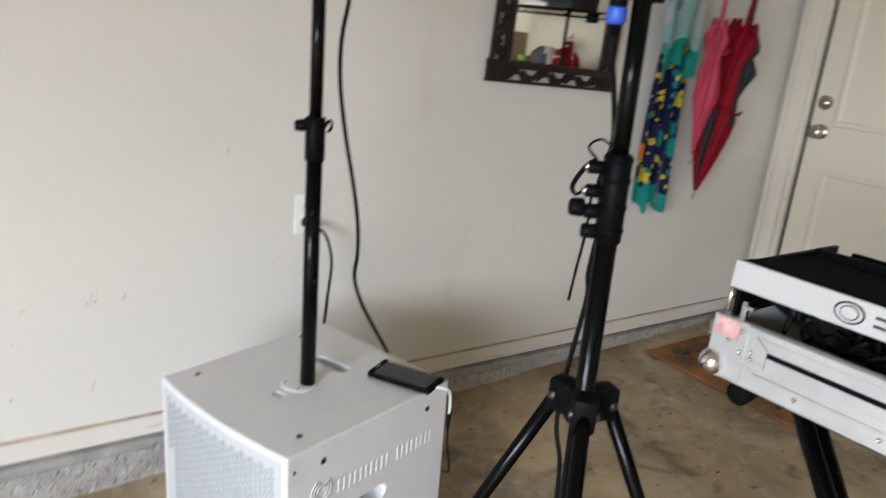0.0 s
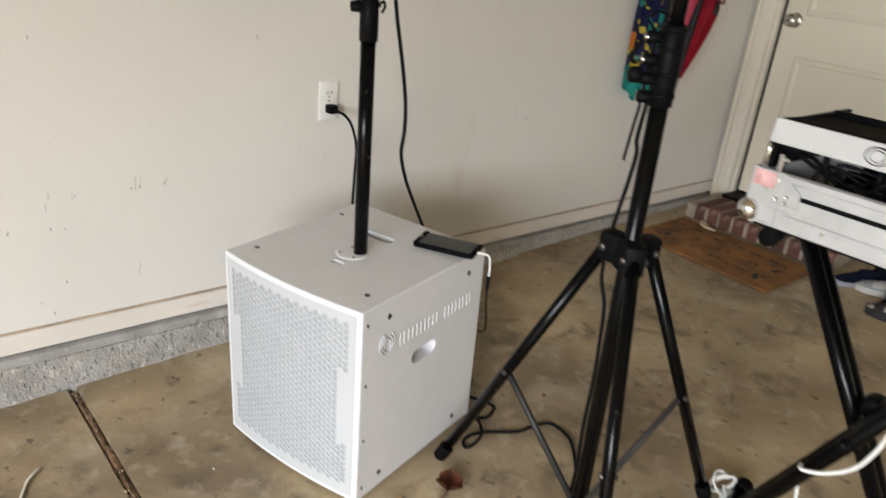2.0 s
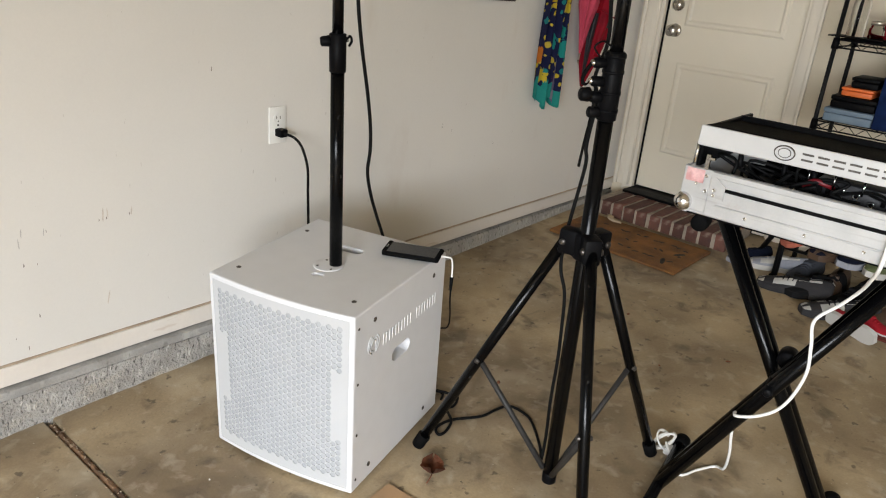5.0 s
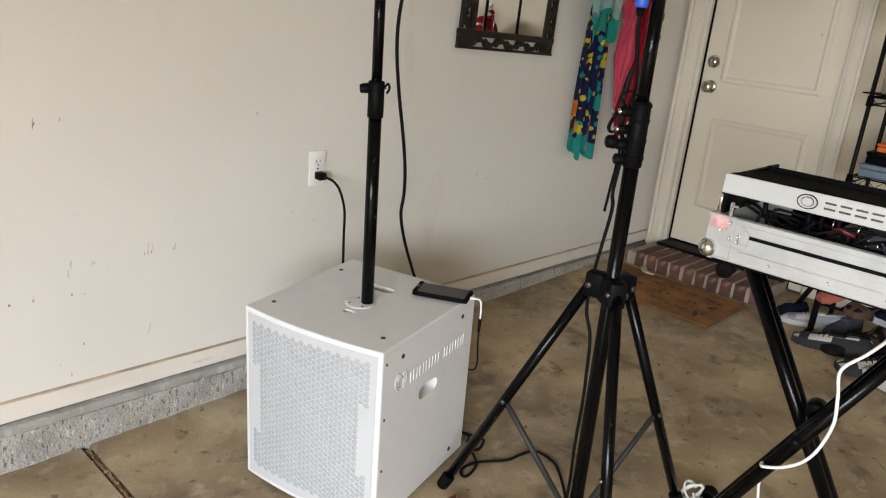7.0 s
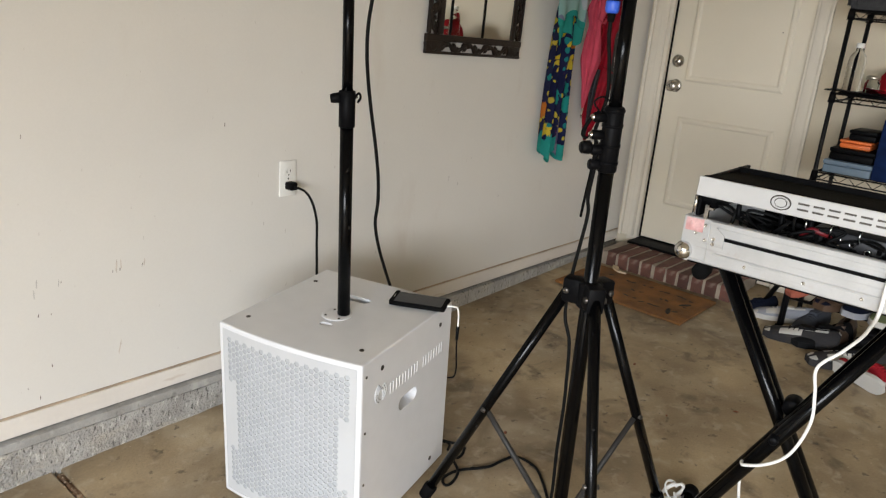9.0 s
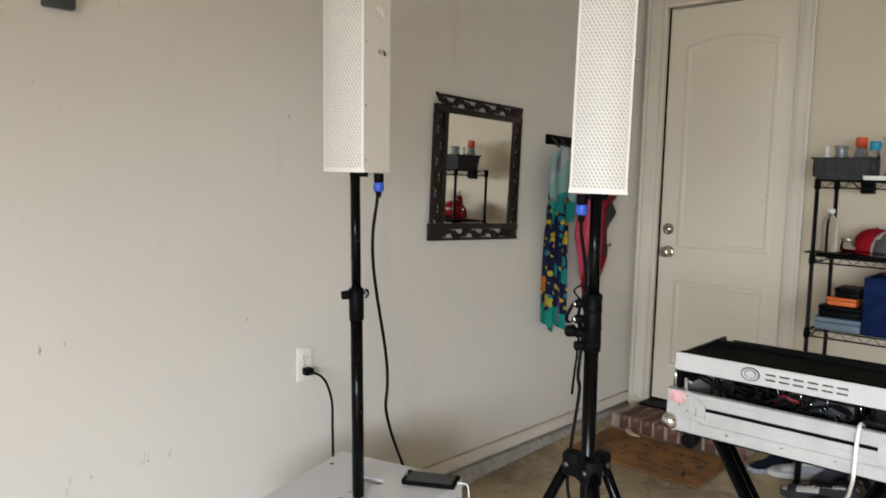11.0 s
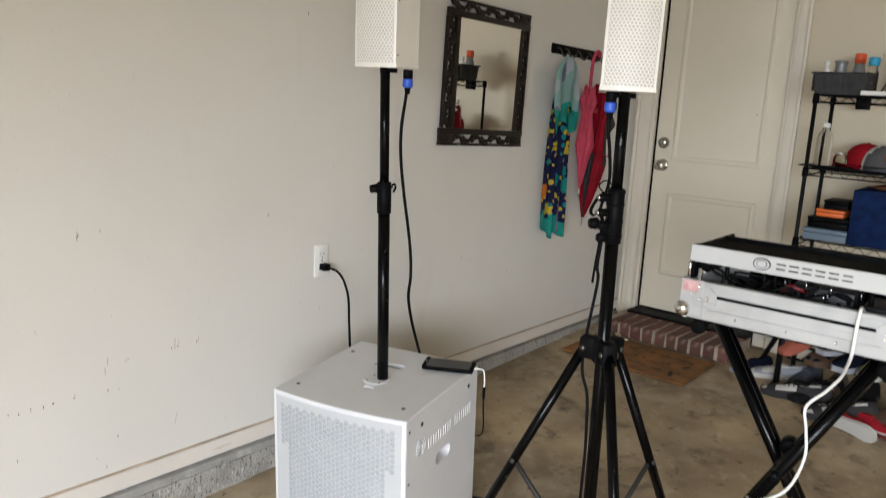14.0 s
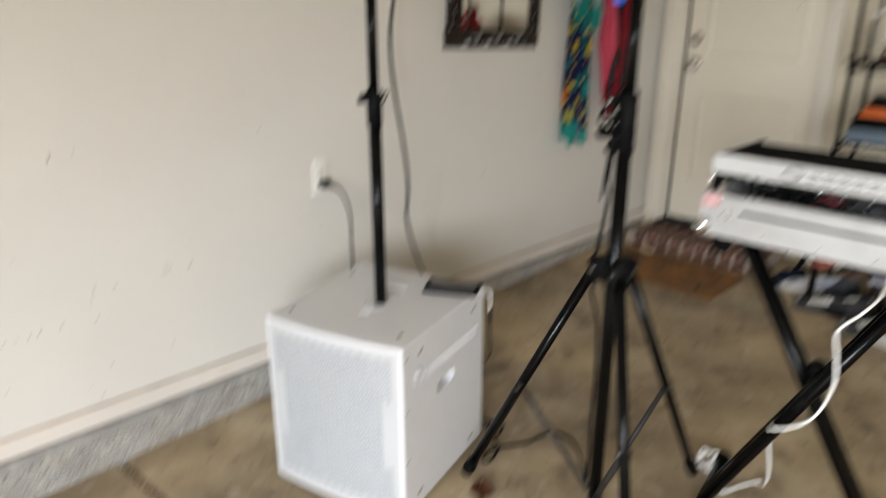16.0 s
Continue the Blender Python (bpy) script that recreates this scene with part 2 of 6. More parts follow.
M_SHOE = {
    "white": material("white_leather", (0.48, 0.465, 0.435), 0.55, var=0.05, grain=200, bump=0.15),
    "black": material("black_suede", (0.012, 0.012, 0.013), 0.8, spec=0.1, var=0.2, grain=200, bump=0.3),
    "grey": material("grey_mesh", (0.07, 0.075, 0.09), 0.85, spec=0.1, var=0.12, grain=300, bump=0.5),
    "coral": material("coral_mesh", (0.40, 0.12, 0.08), 0.85, spec=0.1, var=0.1, grain=300, bump=0.5),
    "charcoal": material("charcoal_suede", (0.045, 0.043, 0.045), 0.85, spec=0.15, var=0.2, grain=260, bump=0.4),
    "pale": material("pale_grey_mesh", (0.33, 0.34, 0.38), 0.85, spec=0.15, var=0.12, grain=300, bump=0.4),
    "brown": material("brown_leather", (0.08, 0.045, 0.025), 0.6, var=0.15, grain=120, bump=0.2),
    "navy": material("navy_canvas", (0.008, 0.011, 0.024), 0.9, spec=0.08, var=0.15, grain=300, bump=0.4),
    "red": material("red_canvas", (0.36, 0.015, 0.025), 0.9, spec=0.15, var=0.15, grain=300, bump=0.4),
    "green": material("green_mesh", (0.10, 0.12, 0.05), 0.85, var=0.1, grain=300, bump=0.5),
}


def glass(name, col=(1, 1, 1), rough=0.05):
    m = bpy.data.materials.new(name)
    m.use_nodes = True
    b = m.node_tree.nodes["Principled BSDF"]
    b.inputs["Base Color"].default_value = (*col, 1)
    b.inputs["Roughness"].default_value = rough
    b.inputs["Transmission Weight"].default_value = 1.0
    b.inputs["IOR"].default_value = 1.2
    return m


M_GLASS = glass("clear_plastic", (0.93, 0.95, 0.96))
M_MIRROR = material("mirror_silver", (0.90, 0.90, 0.88), 0.02, metal=1.0, var=0.01, scale=4, grain=20, bump=0.0)
mb = M_MIRROR.node_tree.nodes["Principled BSDF"]
M_MIRROR.node_tree.links.remove(mb.inputs["Roughness"].links[0])
mb.inputs["Roughness"].default_value = 0.015


def cloth_print(name, base, spots, scale, hem=None):
    """A printed cloth: blobs of several colours scattered on a base colour."""
    m = bpy.data.materials.new(name)
    m.use_nodes = True
    nt = m.node_tree
    b = nt.nodes["Principled BSDF"]
    b.inputs["Roughness"].default_value = 0.95
    tc = nt.nodes.new("ShaderNodeTexCoord")
    mp = nt.nodes.new("ShaderNodeMapping")
    mp.inputs["Scale"].default_value = (1.2, 0.15, 0.62)
    nt.links.new(tc.outputs["Object"], mp.inputs["Vector"])
    nz = nt.nodes.new("ShaderNodeTexNoise")
    nz.inputs["Scale"].default_value = 14
    nt.links.new(mp.outputs["Vector"], nz.inputs["Vector"])
    add = nt.nodes.new("ShaderNodeMix")
    add.data_type = "VECTOR"
    add.inputs["Factor"].default_value = 0.06
    nt.links.new(mp.outputs["Vector"], add.inputs["A"])
    nt.links.new(nz.outputs["Color"], add.inputs["B"])
    vo = nt.nodes.new("ShaderNodeTexVoronoi")
    vo.inputs["Scale"].default_value = scale
    nt.links.new(add.outputs["Result"], vo.inputs["Vector"])
    sep = nt.nodes.new("ShaderNodeSeparateColor")
    nt.links.new(vo.outputs["Color"], sep.inputs["Color"])
    ramp = nt.nodes.new("ShaderNodeValToRGB")
    ramp.color_ramp.interpolation = "CONSTANT"
    ramp.color_ramp.elements[0].color = (*spots[0], 1)
    ramp.color_ramp.elements[1].position, ramp.color_ramp.elements[1].color = 1 / len(spots), (*spots[1], 1)
    for i, c in enumerate(spots[2:], 2):
        e = ramp.color_ramp.elements.new(i / len(spots))
        e.color = (*c, 1)
    nt.links.new(sep.outputs["Red"], ramp.inputs["Fac"])
    cut = nt.nodes.new("ShaderNodeMapRange")
    cut.inputs["From Min"].default_value, cut.inputs["From Max"].default_value = 0.47, 0.43
    nt.links.new(vo.outputs["Distance"], cut.inputs["Value"])
    mx = nt.nodes.new("ShaderNodeMix")
    mx.data_type = "RGBA"
    mx.inputs["A"].default_value = (*base, 1)
    nt.links.new(cut.outputs["Result"], mx.inputs["Factor"])
    nt.links.new(ramp.outputs["Color"], mx.inputs["B"])
    nt.links.new(mx.outputs["Result"], b.inputs["Base Color"])
    gr = nt.nodes.new("ShaderNodeTexNoise")
    gr.inputs["Scale"].default_value = 500
    nt.links.new(tc.outputs["Object"], gr.inputs["Vector"])
    bp = nt.nodes.new("ShaderNodeBump")
    bp.inputs["Strength"].default_value, bp.inputs["Distance"].default_value = 0.5, 0.003
    nt.links.new(gr.outputs["Fac"], bp.inputs["Height"])
    nt.links.new(bp.outputs["Normal"], b.inputs["Normal"])
    return m


M_TOWEL = cloth_print("beach_towel_print", (0.012, 0.016, 0.075), [(0.80, 0.62, 0.05), (0.012, 0.016, 0.075), (0.75, 0.60, 0.08), (0.012, 0.016, 0.075), (0.02, 0.30, 0.30)], 50)


def big_motifs(m, spots, scale, stretch, seed, reach):
    """Large long motifs laid over a print."""
    nt = m.node_tree
    b = nt.nodes["Principled BSDF"]
    src = b.inputs["Base Color"].links[0].from_socket
    tc = nt.nodes.new("ShaderNodeTexCoord")
    mp = nt.nodes.new("ShaderNodeMapping")
    mp.inputs["Scale"].default_value, mp.inputs["Location"].default_value = stretch, (seed, 0, seed * 0.4)
    mp.inputs["Rotation"].default_value = (0, 0.25, 0)
    vo = nt.nodes.new("ShaderNodeTexVoronoi")
    vo.inputs["Scale"].default_value = scale
    wob = nt.nodes.new("ShaderNodeTexNoise")
    wob.inputs["Scale"].default_value = 70
    nt.links.new(tc.outputs["Object"], mp.inputs["Vector"])
    nt.links.new(tc.outputs["Object"], wob.inputs["Vector"])
    nt.links.new(mp.outputs["Vector"], vo.inputs["Vector"])
    sep = nt.nodes.new("ShaderNodeSeparateColor")
    nt.links.new(vo.outputs["Color"], sep.inputs["Color"])
    ramp = nt.nodes.new("ShaderNodeValToRGB")
    ramp.color_ramp.interpolation = "CONSTANT"
    ramp.color_ramp.elements[0].color = (*spots[0], 1)
    ramp.color_ramp.elements[1].position, ramp.color_ramp.elements[1].color = 1 / len(spots), (*spots[1], 1)
    for i, c in enumerate(spots[2:], 2):
        ramp.color_ramp.elements.new(i / len(spots)).color = (*c, 1)
    nt.links.new(sep.outputs["Green"], ramp.inputs["Fac"])
    wide = nt.nodes.new("ShaderNodeMath")
    wide.operation, wide.inputs[1].default_value = "MULTIPLY_ADD", 0.35
    nt.links.new(wob.outputs["Fac"], wide.inputs[0])
    nt.links.new(vo.outputs["Distance"], wide.inputs[2])
    cut = nt.nodes.new("ShaderNodeMapRange")
    cut.inputs["From Min"].default_value, cut.inputs["From Max"].default_value = reach + 0.03, reach
    nt.links.new(wide.outputs["Value"], cut.inputs["Value"])
    mx = nt.nodes.new("ShaderNodeMix")
    mx.data_type = "RGBA"
    nt.links.new(cut.outputs["Result"], mx.inputs["Factor"])
    nt.links.new(src, mx.inputs["A"])
    nt.links.new(ramp.outputs["Color"], mx.inputs["B"])
    nt.links.new(mx.outputs["Result"], b.inputs["Base Color"])
    return m


big_motifs(M_TOWEL, [(0.02, 0.36, 0.32), (0.75, 0.24, 0.03), (0.30, 0.05, 0.16), (0.02, 0.36, 0.32), (0.72, 0.55, 0.04)], 23, (1.25, 0.1, 0.42), 3.3, 0.56)
M_TOWEL2 = cloth_print("pale_towel_print", (0.20, 0.17, 0.30), [(0.33, 0.33, 0.42), (0.10, 0.42, 0.42), (0.25, 0.22, 0.38), (0.5, 0.45, 0.5)], 34)
M_AQUA = cloth_print("aqua_towel_print", (0.36, 0.58, 0.56), [(0.46, 0.64, 0.64), (0.55, 0.62, 0.66), (0.24, 0.25, 0.38), (0.30, 0.60, 0.55)], 17)
M_HEM = material("teal_terry", (0.03, 0.42, 0.36), 0.95, var=0.1, grain=400, bump=0.5)
M_PINK = material("pink_nylon", (0.48, 0.06, 0.10), 0.7, spec=0.15, var=0.1, scale=20, grain=100)
M_UMBRED = material("red_nylon", (0.24, 0.002, 0.012), 0.6, spec=0.15, var=0.15, scale=20, grain=100)
M_UMBBLK = material("black_nylon", (0.012, 0.012, 0.016), 0.6, var=0.1, scale=20, grain=100)

# ---------------- mesh helpers ----------------
def part(name, bm, mat, parent=None, label=""):
    """Links a bmesh as one mesh object under a thing or under a part."""
    me = bpy.data.meshes.new(name)
    bm.normal_update()
    bm.to_mesh(me)
    bm.free()
    for m in (mat if isinstance(mat, (list, tuple)) else [mat]):
        me.materials.append(m)
    ob = new(name, me)
    ob.parent = parent
    if label:
        ob["label"] = label
    return ob


def thing(name, m, label, category, group="", kind=""):
    ob = new(name)
    ob.matrix_world = m
    ob.empty_display_size = 0.05
    return tagged(ob, label, category, group, kind)


def smooth(bm, angle=40):
    lim = radians(angle)
    for f in bm.faces:
        f.smooth = True
    for e in bm.edges:
        if len(e.link_faces) == 2 and e.calc_face_angle(0) > lim:
            e.smooth = False
    return bm


def box(x0, x1, y0, y1, z0, z1, bev=0.0, seg=2, bm=None):
    own = bmesh.new()
    bmesh.ops.create_cube(own, size=1.0)
    bmesh.ops.transform(own, matrix=Matrix.LocRotScale(((x0 + x1) / 2, (y0 + y1) / 2, (z0 + z1) / 2), None, (x1 - x0, y1 - y0, z1 - z0)), verts=own.verts)
    if bev:
        bmesh.ops.bevel(own, geom=own.edges[:], offset=bev, segments=seg, affect="EDGES", profile=0.5, clamp_overlap=True)
        smooth(own)
    return merge(bm, own)


def merge(bm, own, m=None):
    if m is not None:
        bmesh.ops.transform(own, matrix=m, verts=own.verts)
    if bm is None:
        return own
    me = bpy.data.meshes.new("tmp")
    own.to_mesh(me)
    own.free()
    bm.from_mesh(me)
    bpy.data.meshes.remove(me)
    return bm


def frame_to(a, b):
    """A pose at a whose z axis runs to b."""
    a, b = Vector(a), Vector(b)
    return Matrix.Translation(a) @ (b - a).to_track_quat("Z", "Y").to_matrix().to_4x4()


def lathe(profile, seg=24, bm=None, m=None, caps=True):
    """Turns (radius, z) pairs round the z axis."""
    own = bmesh.new()
    rings = []
    for r, z in profile:
        rings.append([own.verts.new((r * math.cos(2 * math.pi * i / seg), r * math.sin(2 * math.pi * i / seg), z)) for i in range(seg)])
    for p, q in zip(rings, rings[1:]):
        for i in range(seg):
            own.faces.new((p[i], p[(i + 1) % seg], q[(i + 1) % seg], q[i]))
    if caps:
        own.faces.new(rings[0][::-1])
        own.faces.new(rings[-1])
    smooth(own, 35)
    return merge(bm, own, m)


def rod(a, b, r, r2=None, seg=16, bm=None, round_=0.0):
    length = (Vector(b) - Vector(a)).length
    r2 = r if r2 is None else r2
    pr = [(r, 0), (r2, length)]
    if round_:
        pr = [(r - round_, 0), (r, round_), (r2, length - round_), (r2 - round_, length)]
    return lathe(pr, seg, bm, frame_to(a, b))


def spline(points, n=8):
    """A smooth line through points (Catmull-Rom)."""
    p = [Vector(v) for v in points]
    p = [2 * p[0] - p[1]] + p + [2 * p[-1] - p[-2]]
    out = []
    for i in range(1, len(p) - 2):
        for k in range(n):
            t = k / n
            a, b, c, d = p[i - 1], p[i], p[i + 1], p[i + 2]
            out.append(0.5 * (2 * b + (c - a) * t + (2 * a - 5 * b + 4 * c - d) * t * t + (3 * b - a - 3 * c + d) * t ** 3))
    out.append(p[-2])
    return out


def tube(points, r, seg=8, bm=None, n=8, flat=1.0, taper=None):
    """A cable or bent tube along a smooth line."""
    line = spline(points, n) if n > 1 else [Vector(v) for v in points]
    own = bmesh.new()
    rings, up = [], None
    for i, p in enumerate(line):
        d = (line[min(i + 1, len(line) - 1)] - line[max(i - 1, 0)]).normalized()
        if up is None:
            up = d.orthogonal().normalized()
        up = (up - d * up.dot(d)).normalized()
        side = d.cross(up)
        k = r if taper is None else r * taper(i / (len(line) - 1))
        rings.append([own.verts.new(p + up * (k * math.cos(2 * math.pi * j / seg)) + side * (k * flat * math.sin(2 * math.pi * j / seg))) for j in range(seg)])
    for a, b in zip(rings, rings[1:]):
        for j in range(seg):
            own.faces.new((a[j], a[(j + 1) % seg], b[(j + 1) % seg], b[j]))
    own.faces.new(rings[0][::-1])
    own.faces.new(rings[-1])
    smooth(own, 50)
    return merge(bm, own)


def prism(poly, z0, z1, bm=None, m=None, bev=0.0):
    """A flat outline (x, y) raised from z0 to z1."""
    own = bmesh.new()
    f = own.faces.new([own.verts.new((x, y, z0)) for x, y in poly])
    top = bmesh.ops.extrude_face_region(own, geom=[f])["geom"]
    bmesh.ops.translate(own, vec=(0, 0, z1 - z0), verts=[v for v in top if isinstance(v, bmesh.types.BMVert)])
    bmesh.ops.recalc_face_normals(own, faces=own.faces[:])
    if bev:
        bmesh.ops.bevel(own, geom=[e for e in own.edges if abs(e.verts[0].co.z - e.verts[1].co.z) < 1e-6 and e.verts[0].co.z > (z0 + z1) / 2], offset=bev, segments=2, affect="EDGES", profile=0.5)
    smooth(own, 35)
    return merge(bm, own, m)


def floor_z(x):
    """The garage floor falls gently towards its door."""
    return 0.031 * (x - 0.247)


SLOPE = pose(0, 0, 0, 0, -1.776, 0)
rng = random.Random(7)

# ---------------- the large structure ----------------
WX, EX, NY, SY, CZ = -3.1, 3.225, 2.23, -3.7, 2.54


def plain(name, bm, mat, label="", category=""):
    ob = part(name, bm, mat)
    ob["kind"] = "structure"
    if label:
        tagged(ob, label, category)
    return ob


def slab(x0, x1, y0, y1):
    b = box(x0, x1, y0, y1, -0.15, 0.0, 0.004, 1)
    for v in b.verts:
        v.co.z += floor_z(v.co.x)
    return b


# floor: two pours with a sawn joint between them
floor = plain("floor", slab(0.259, EX + 0.02, SY, NY), M_FLOOR, "stained brown-grey concrete garage floor with a control joint", "floor")
part("slab", slab(WX, 0.239, SY, NY), M_FLOOR, floor)
b = bmesh.new()
cols = 7
rows_ = []
for k in range(int(SY * 80), int(2.204 * 80)):
    y = k / 80
    mid = 0.249 + 0.002 * noise.noise((0, y * 6, 0))
    half = 0.0090 + 0.0026 * noise.noise((3, y * 17, 0))
    row = []
    for c in range(cols):
        u = 2 * c / (cols - 1) - 1
        x = mid + u * half
        z = floor_z(x) - 0.007 + 0.006 * (1 - u * u) + 0.0045 * noise.noise((x * 90, y * 55, 0)) - 0.004 * max(0.0, noise.noise((u, y * 9, 5)))
        row.append(b.verts.new((x, y, z)))
    rows_.append(row)
for p, q in zip(rows_, rows_[1:]):
    for c in range(cols - 1):
        b.faces.new((p[c], p[c + 1], q[c + 1], q[c]))
part("joint_dirt", b, M_DIRT, floor, "brown dirt packed in the joint")
CRUMB_ME = None
for k in range(60):
    y = 2.18 - 1.1 * rng.random() ** 1.2
    x = 0.249 + rng.gauss(0, 0.012)
    if CRUMB_ME is None:
        cr = part("crumb", lathe([(0.4, -0.5), (1.0, 0.0), (0.5, 0.6)], 6), M_CRUMB, floor)
        CRUMB_ME = cr.data
    else:
        cr = new("crumb", CRUMB_ME)
        cr.parent = floor
    sc = rng.uniform(0.001, 0.0028)
    cr.matrix_local = pose(x, y, floor_z(x) + 0.001, 0, 0, rng.uniform(0, 180)) @ Matrix.Diagonal((sc * rng.uniform(0.8, 2.2), sc, sc, 1))

drive = plain("driveway", box(-60, WX, -60, 60, -0.4, floor_z(WX) - 0.012), M_DRIVE, "pale concrete driveway outside the garage", "driveway")
# walls
plain("wall_north", box(WX - 0.1, EX + 0.12, NY, NY + 0.12, 0.126, CZ), M_WALL, "scuffed off-white painted drywall garage wall", "wall")
wall_e = plain("wall_east", box(EX, EX + 0.12, 2.172, NY, 0.05, CZ), M_WALL_E, "cream painted drywall wall with a door", "wall")
part("wall_over_door", box(EX, EX + 0.12, 1.392, 2.172, 2.30, CZ), M_WALL_E, wall_e)
part("wall_beside_door", box(EX, EX + 0.12, SY, 1.392, 0.05, CZ), M_WALL_E, wall_e)
plain("wall_south", box(WX - 0.1, EX + 0.12, SY - 0.12, SY, -0.15, CZ), M_SOUTH_BOUNCE)
ww = plain("wall_west", box(WX - 0.1, WX, 1.75, NY, -0.15, CZ), M_WALL)
part("pier", box(WX - 0.1, WX, SY, -3.2, -0.15, CZ), M_WALL, ww)
part("lintel", box(WX - 0.1, WX, -3.2, 1.75, 2.14, CZ), M_WALL, ww)
plain("ceiling", box(WX - 0.1, EX + 0.12, SY - 0.12, NY + 0.12, CZ, CZ + 0.15), M_CEIL, "white textured garage ceiling", "ceiling")

# concrete curb under the north wall
b = box(WX, 1.876, 2.207, NY + 0.12, -0.1, 0.097, 0.004, 2)
bmesh.ops.subdivide_edges(b, edges=[e for e in b.edges if abs(e.verts[0].co.x - e.verts[1].co.x) > 1], cuts=160)
for v in b.verts:
    if v.co.y < 2.3:
        v.co.y += 0.006 * noise.noise(v.co * 9) + 0.004 * noise.noise(v.co * 31)
        v.co.z += 0.002 * noise.noise(v.co * 14)
curb = plain("curb", b, M_CURB, "rough grey concrete curb along the wall foot", "curb")
b = box(WX, 1.876, 2.2085, NY + 0.12, 0.0972, 0.121, 0.003, 2)
bmesh.ops.subdivide_edges(b, edges=[e for e in b.edges if abs(e.verts[0].co.x - e.verts[1].co.x) > 1], cuts=120)
for v in b.verts:
    if v.co.y < 2.3:
        v.co.y += 0.002 * noise.noise(v.co * 7)
part("curb_edge", b, M_CURBTOP, curb, "smoother grey upper edge")
b = box(1.880, EX, 2.221, NY + 0.12, -0.1, 0.112, 0.005, 2)
part("curb_section", b, M_CURB, curb)
# painted sill board and its raw upper edge
sill = plain("baseboard", box(WX, EX - 0.004, NY - 0.006, NY, 0.127, 0.180, 0.002, 1), M_SILL, "painted sill board above the concrete curb", "baseboard")
part("raw_edge", box(WX, EX - 0.004, NY - 0.0035, NY - 0.0002, 0.1805, 0.1865), M_RAWWOOD, sill, "bare brown wood edge")
eb = plain("baseboard_east", box(EX - 0.012, EX, 0.2, 1.385, 0.075, 0.175, 0.003, 1), M_TRIM, "cream baseboard", "baseboard")

# ---------------- door with casing ----------------
door = thing("door_1", Matrix.Translation((3.25, 1.782, 0.163)), "closed cream two-panel door with an arched upper panel", "door", kind="structure")
DW, DH = 0.650, 2.075


def arch_panel(y0, y1, z0, z1, rise, n=14):
    """Outline in (y, z) of a door panel with an arched top."""
    out = [(y0, z0), (y1, z0), (y1, z1)]
    for i in range(1, n):
        s = i / n
        out.append((y1 + (y0 - y1) * s, z1 + rise * math.sin(math.pi * s)))
    return out + [(y0, z1)]


part("leaf", box(0.002, 0.042, -DW / 2 + 0.003, DW / 2 - 0.003, 0.006, DH - 0.003, 0.002, 1), M_DOOR, door)
TO_DOOR = Matrix(((0, 0, -1, 0.002), (1, 0, 0, 0), (0, 1, 0, 0), (0, 0, 0, 1)))
for lab, (z0, z1, rise) in (("panel", (0.835, 1.875, 0.04)), ("panel", (0.205, 0.662, 0.0))):
    own = bmesh.new()
    outs = []
    for inset, hgt in ((0.0, 0.0), (0.010, 0.0075), (0.022, 0.0075), (0.032, 0.001)):
        pts = arch_panel(-0.252 + inset, 0.228 - inset, z0 + inset, z1 - inset, rise)
        outs.append([own.verts.new((x, y, hgt)) for x, y in pts])
    for p, q in zip(outs, outs[1:]):
        for i in range(len(p)):
            own.faces.new((p[i], p[(i + 1) % len(p)], q[(i + 1) % len(p)], q[i]))
    own.faces.new(outs[-1])
    part("panel", merge(None, own, TO_DOOR), M_DOOR, door)
# frame and casing
DOORJ = plain("trim", box(EX - 0.004, 3.30, 2.1115, 2.171, 0.10, 2.2995, 0.002, 1), M_TRIM, "cream painted wooden door casing", "door frame")
part("jamb", box(EX - 0.004, 3.30, 1.393, 1.4525, 0.10, 2.2995, 0.002, 1), M_TRIM, DOORJ)
part("head", box(EX - 0.004, 3.30, 1.4535, 2.1105, 2.2425, 2.2995, 0.002, 1), M_TRIM, DOORJ)
for n, c in (("casing", (2.128, 2.205, 0.165, 2.315)), ("casing", (1.376, 1.436, 0.165, 2.315)), ("casing", (1.437, 2.127, 2.256, 2.315))):
    part(n, box(EX - 0.019, EX - 0.005, c[0], c[1], c[2], c[3], 0.004, 2), M_TRIM, DOORJ)
    wide = c[1] - c[0] < 0.2
    out0 = (c[0] - 0.003, c[0] + 0.013) if c[0] < 1.4 else (c[1] - 0.013, c[1] + 0.003)
    part("back_band", box(EX - 0.034, EX - 0.0195, out0[0], out0[1], c[2], 2.3018, 0.003, 2) if wide else box(EX - 0.034, EX - 0.0195, 1.373, 2.208, 2.302, 2.318, 0.003, 2), M_TRIM, DOORJ)
    if not (wide and c[0] < 1.4):
        part("moulding", box(EX - 0.026, EX - 0.020, c[0] + (0.004 if c[0] > 2 else 0.034) if wide else c[0] - 0.03, c[1] - (0.045 if c[0] > 2 else 0.004) if wide else c[1] + 0.03, c[2] if wide else 2.284, 2.2832 if wide else c[3] - 0.003, 0.002, 1), M_TRIM, DOORJ)
# Black strip stands in for the shaded gap between jamb and leaf
part("gap_strip", box(3.246, 3.2515, 2.1035, 2.1110, 0.165, 2.242), M_RUBBER, DOORJ, "black strip for the shaded gap at the door edge")
part("threshold", box(3.12, 3.30, 1.4535, 2.1105, 0.138, 0.163, 0.004, 2), M_PLASTIC, DOORJ, "dark worn metal threshold")
part("back_board", box(3.301, 3.33, 1.3, 2.2, 0.0, 2.35), M_PLASTIC, DOORJ)
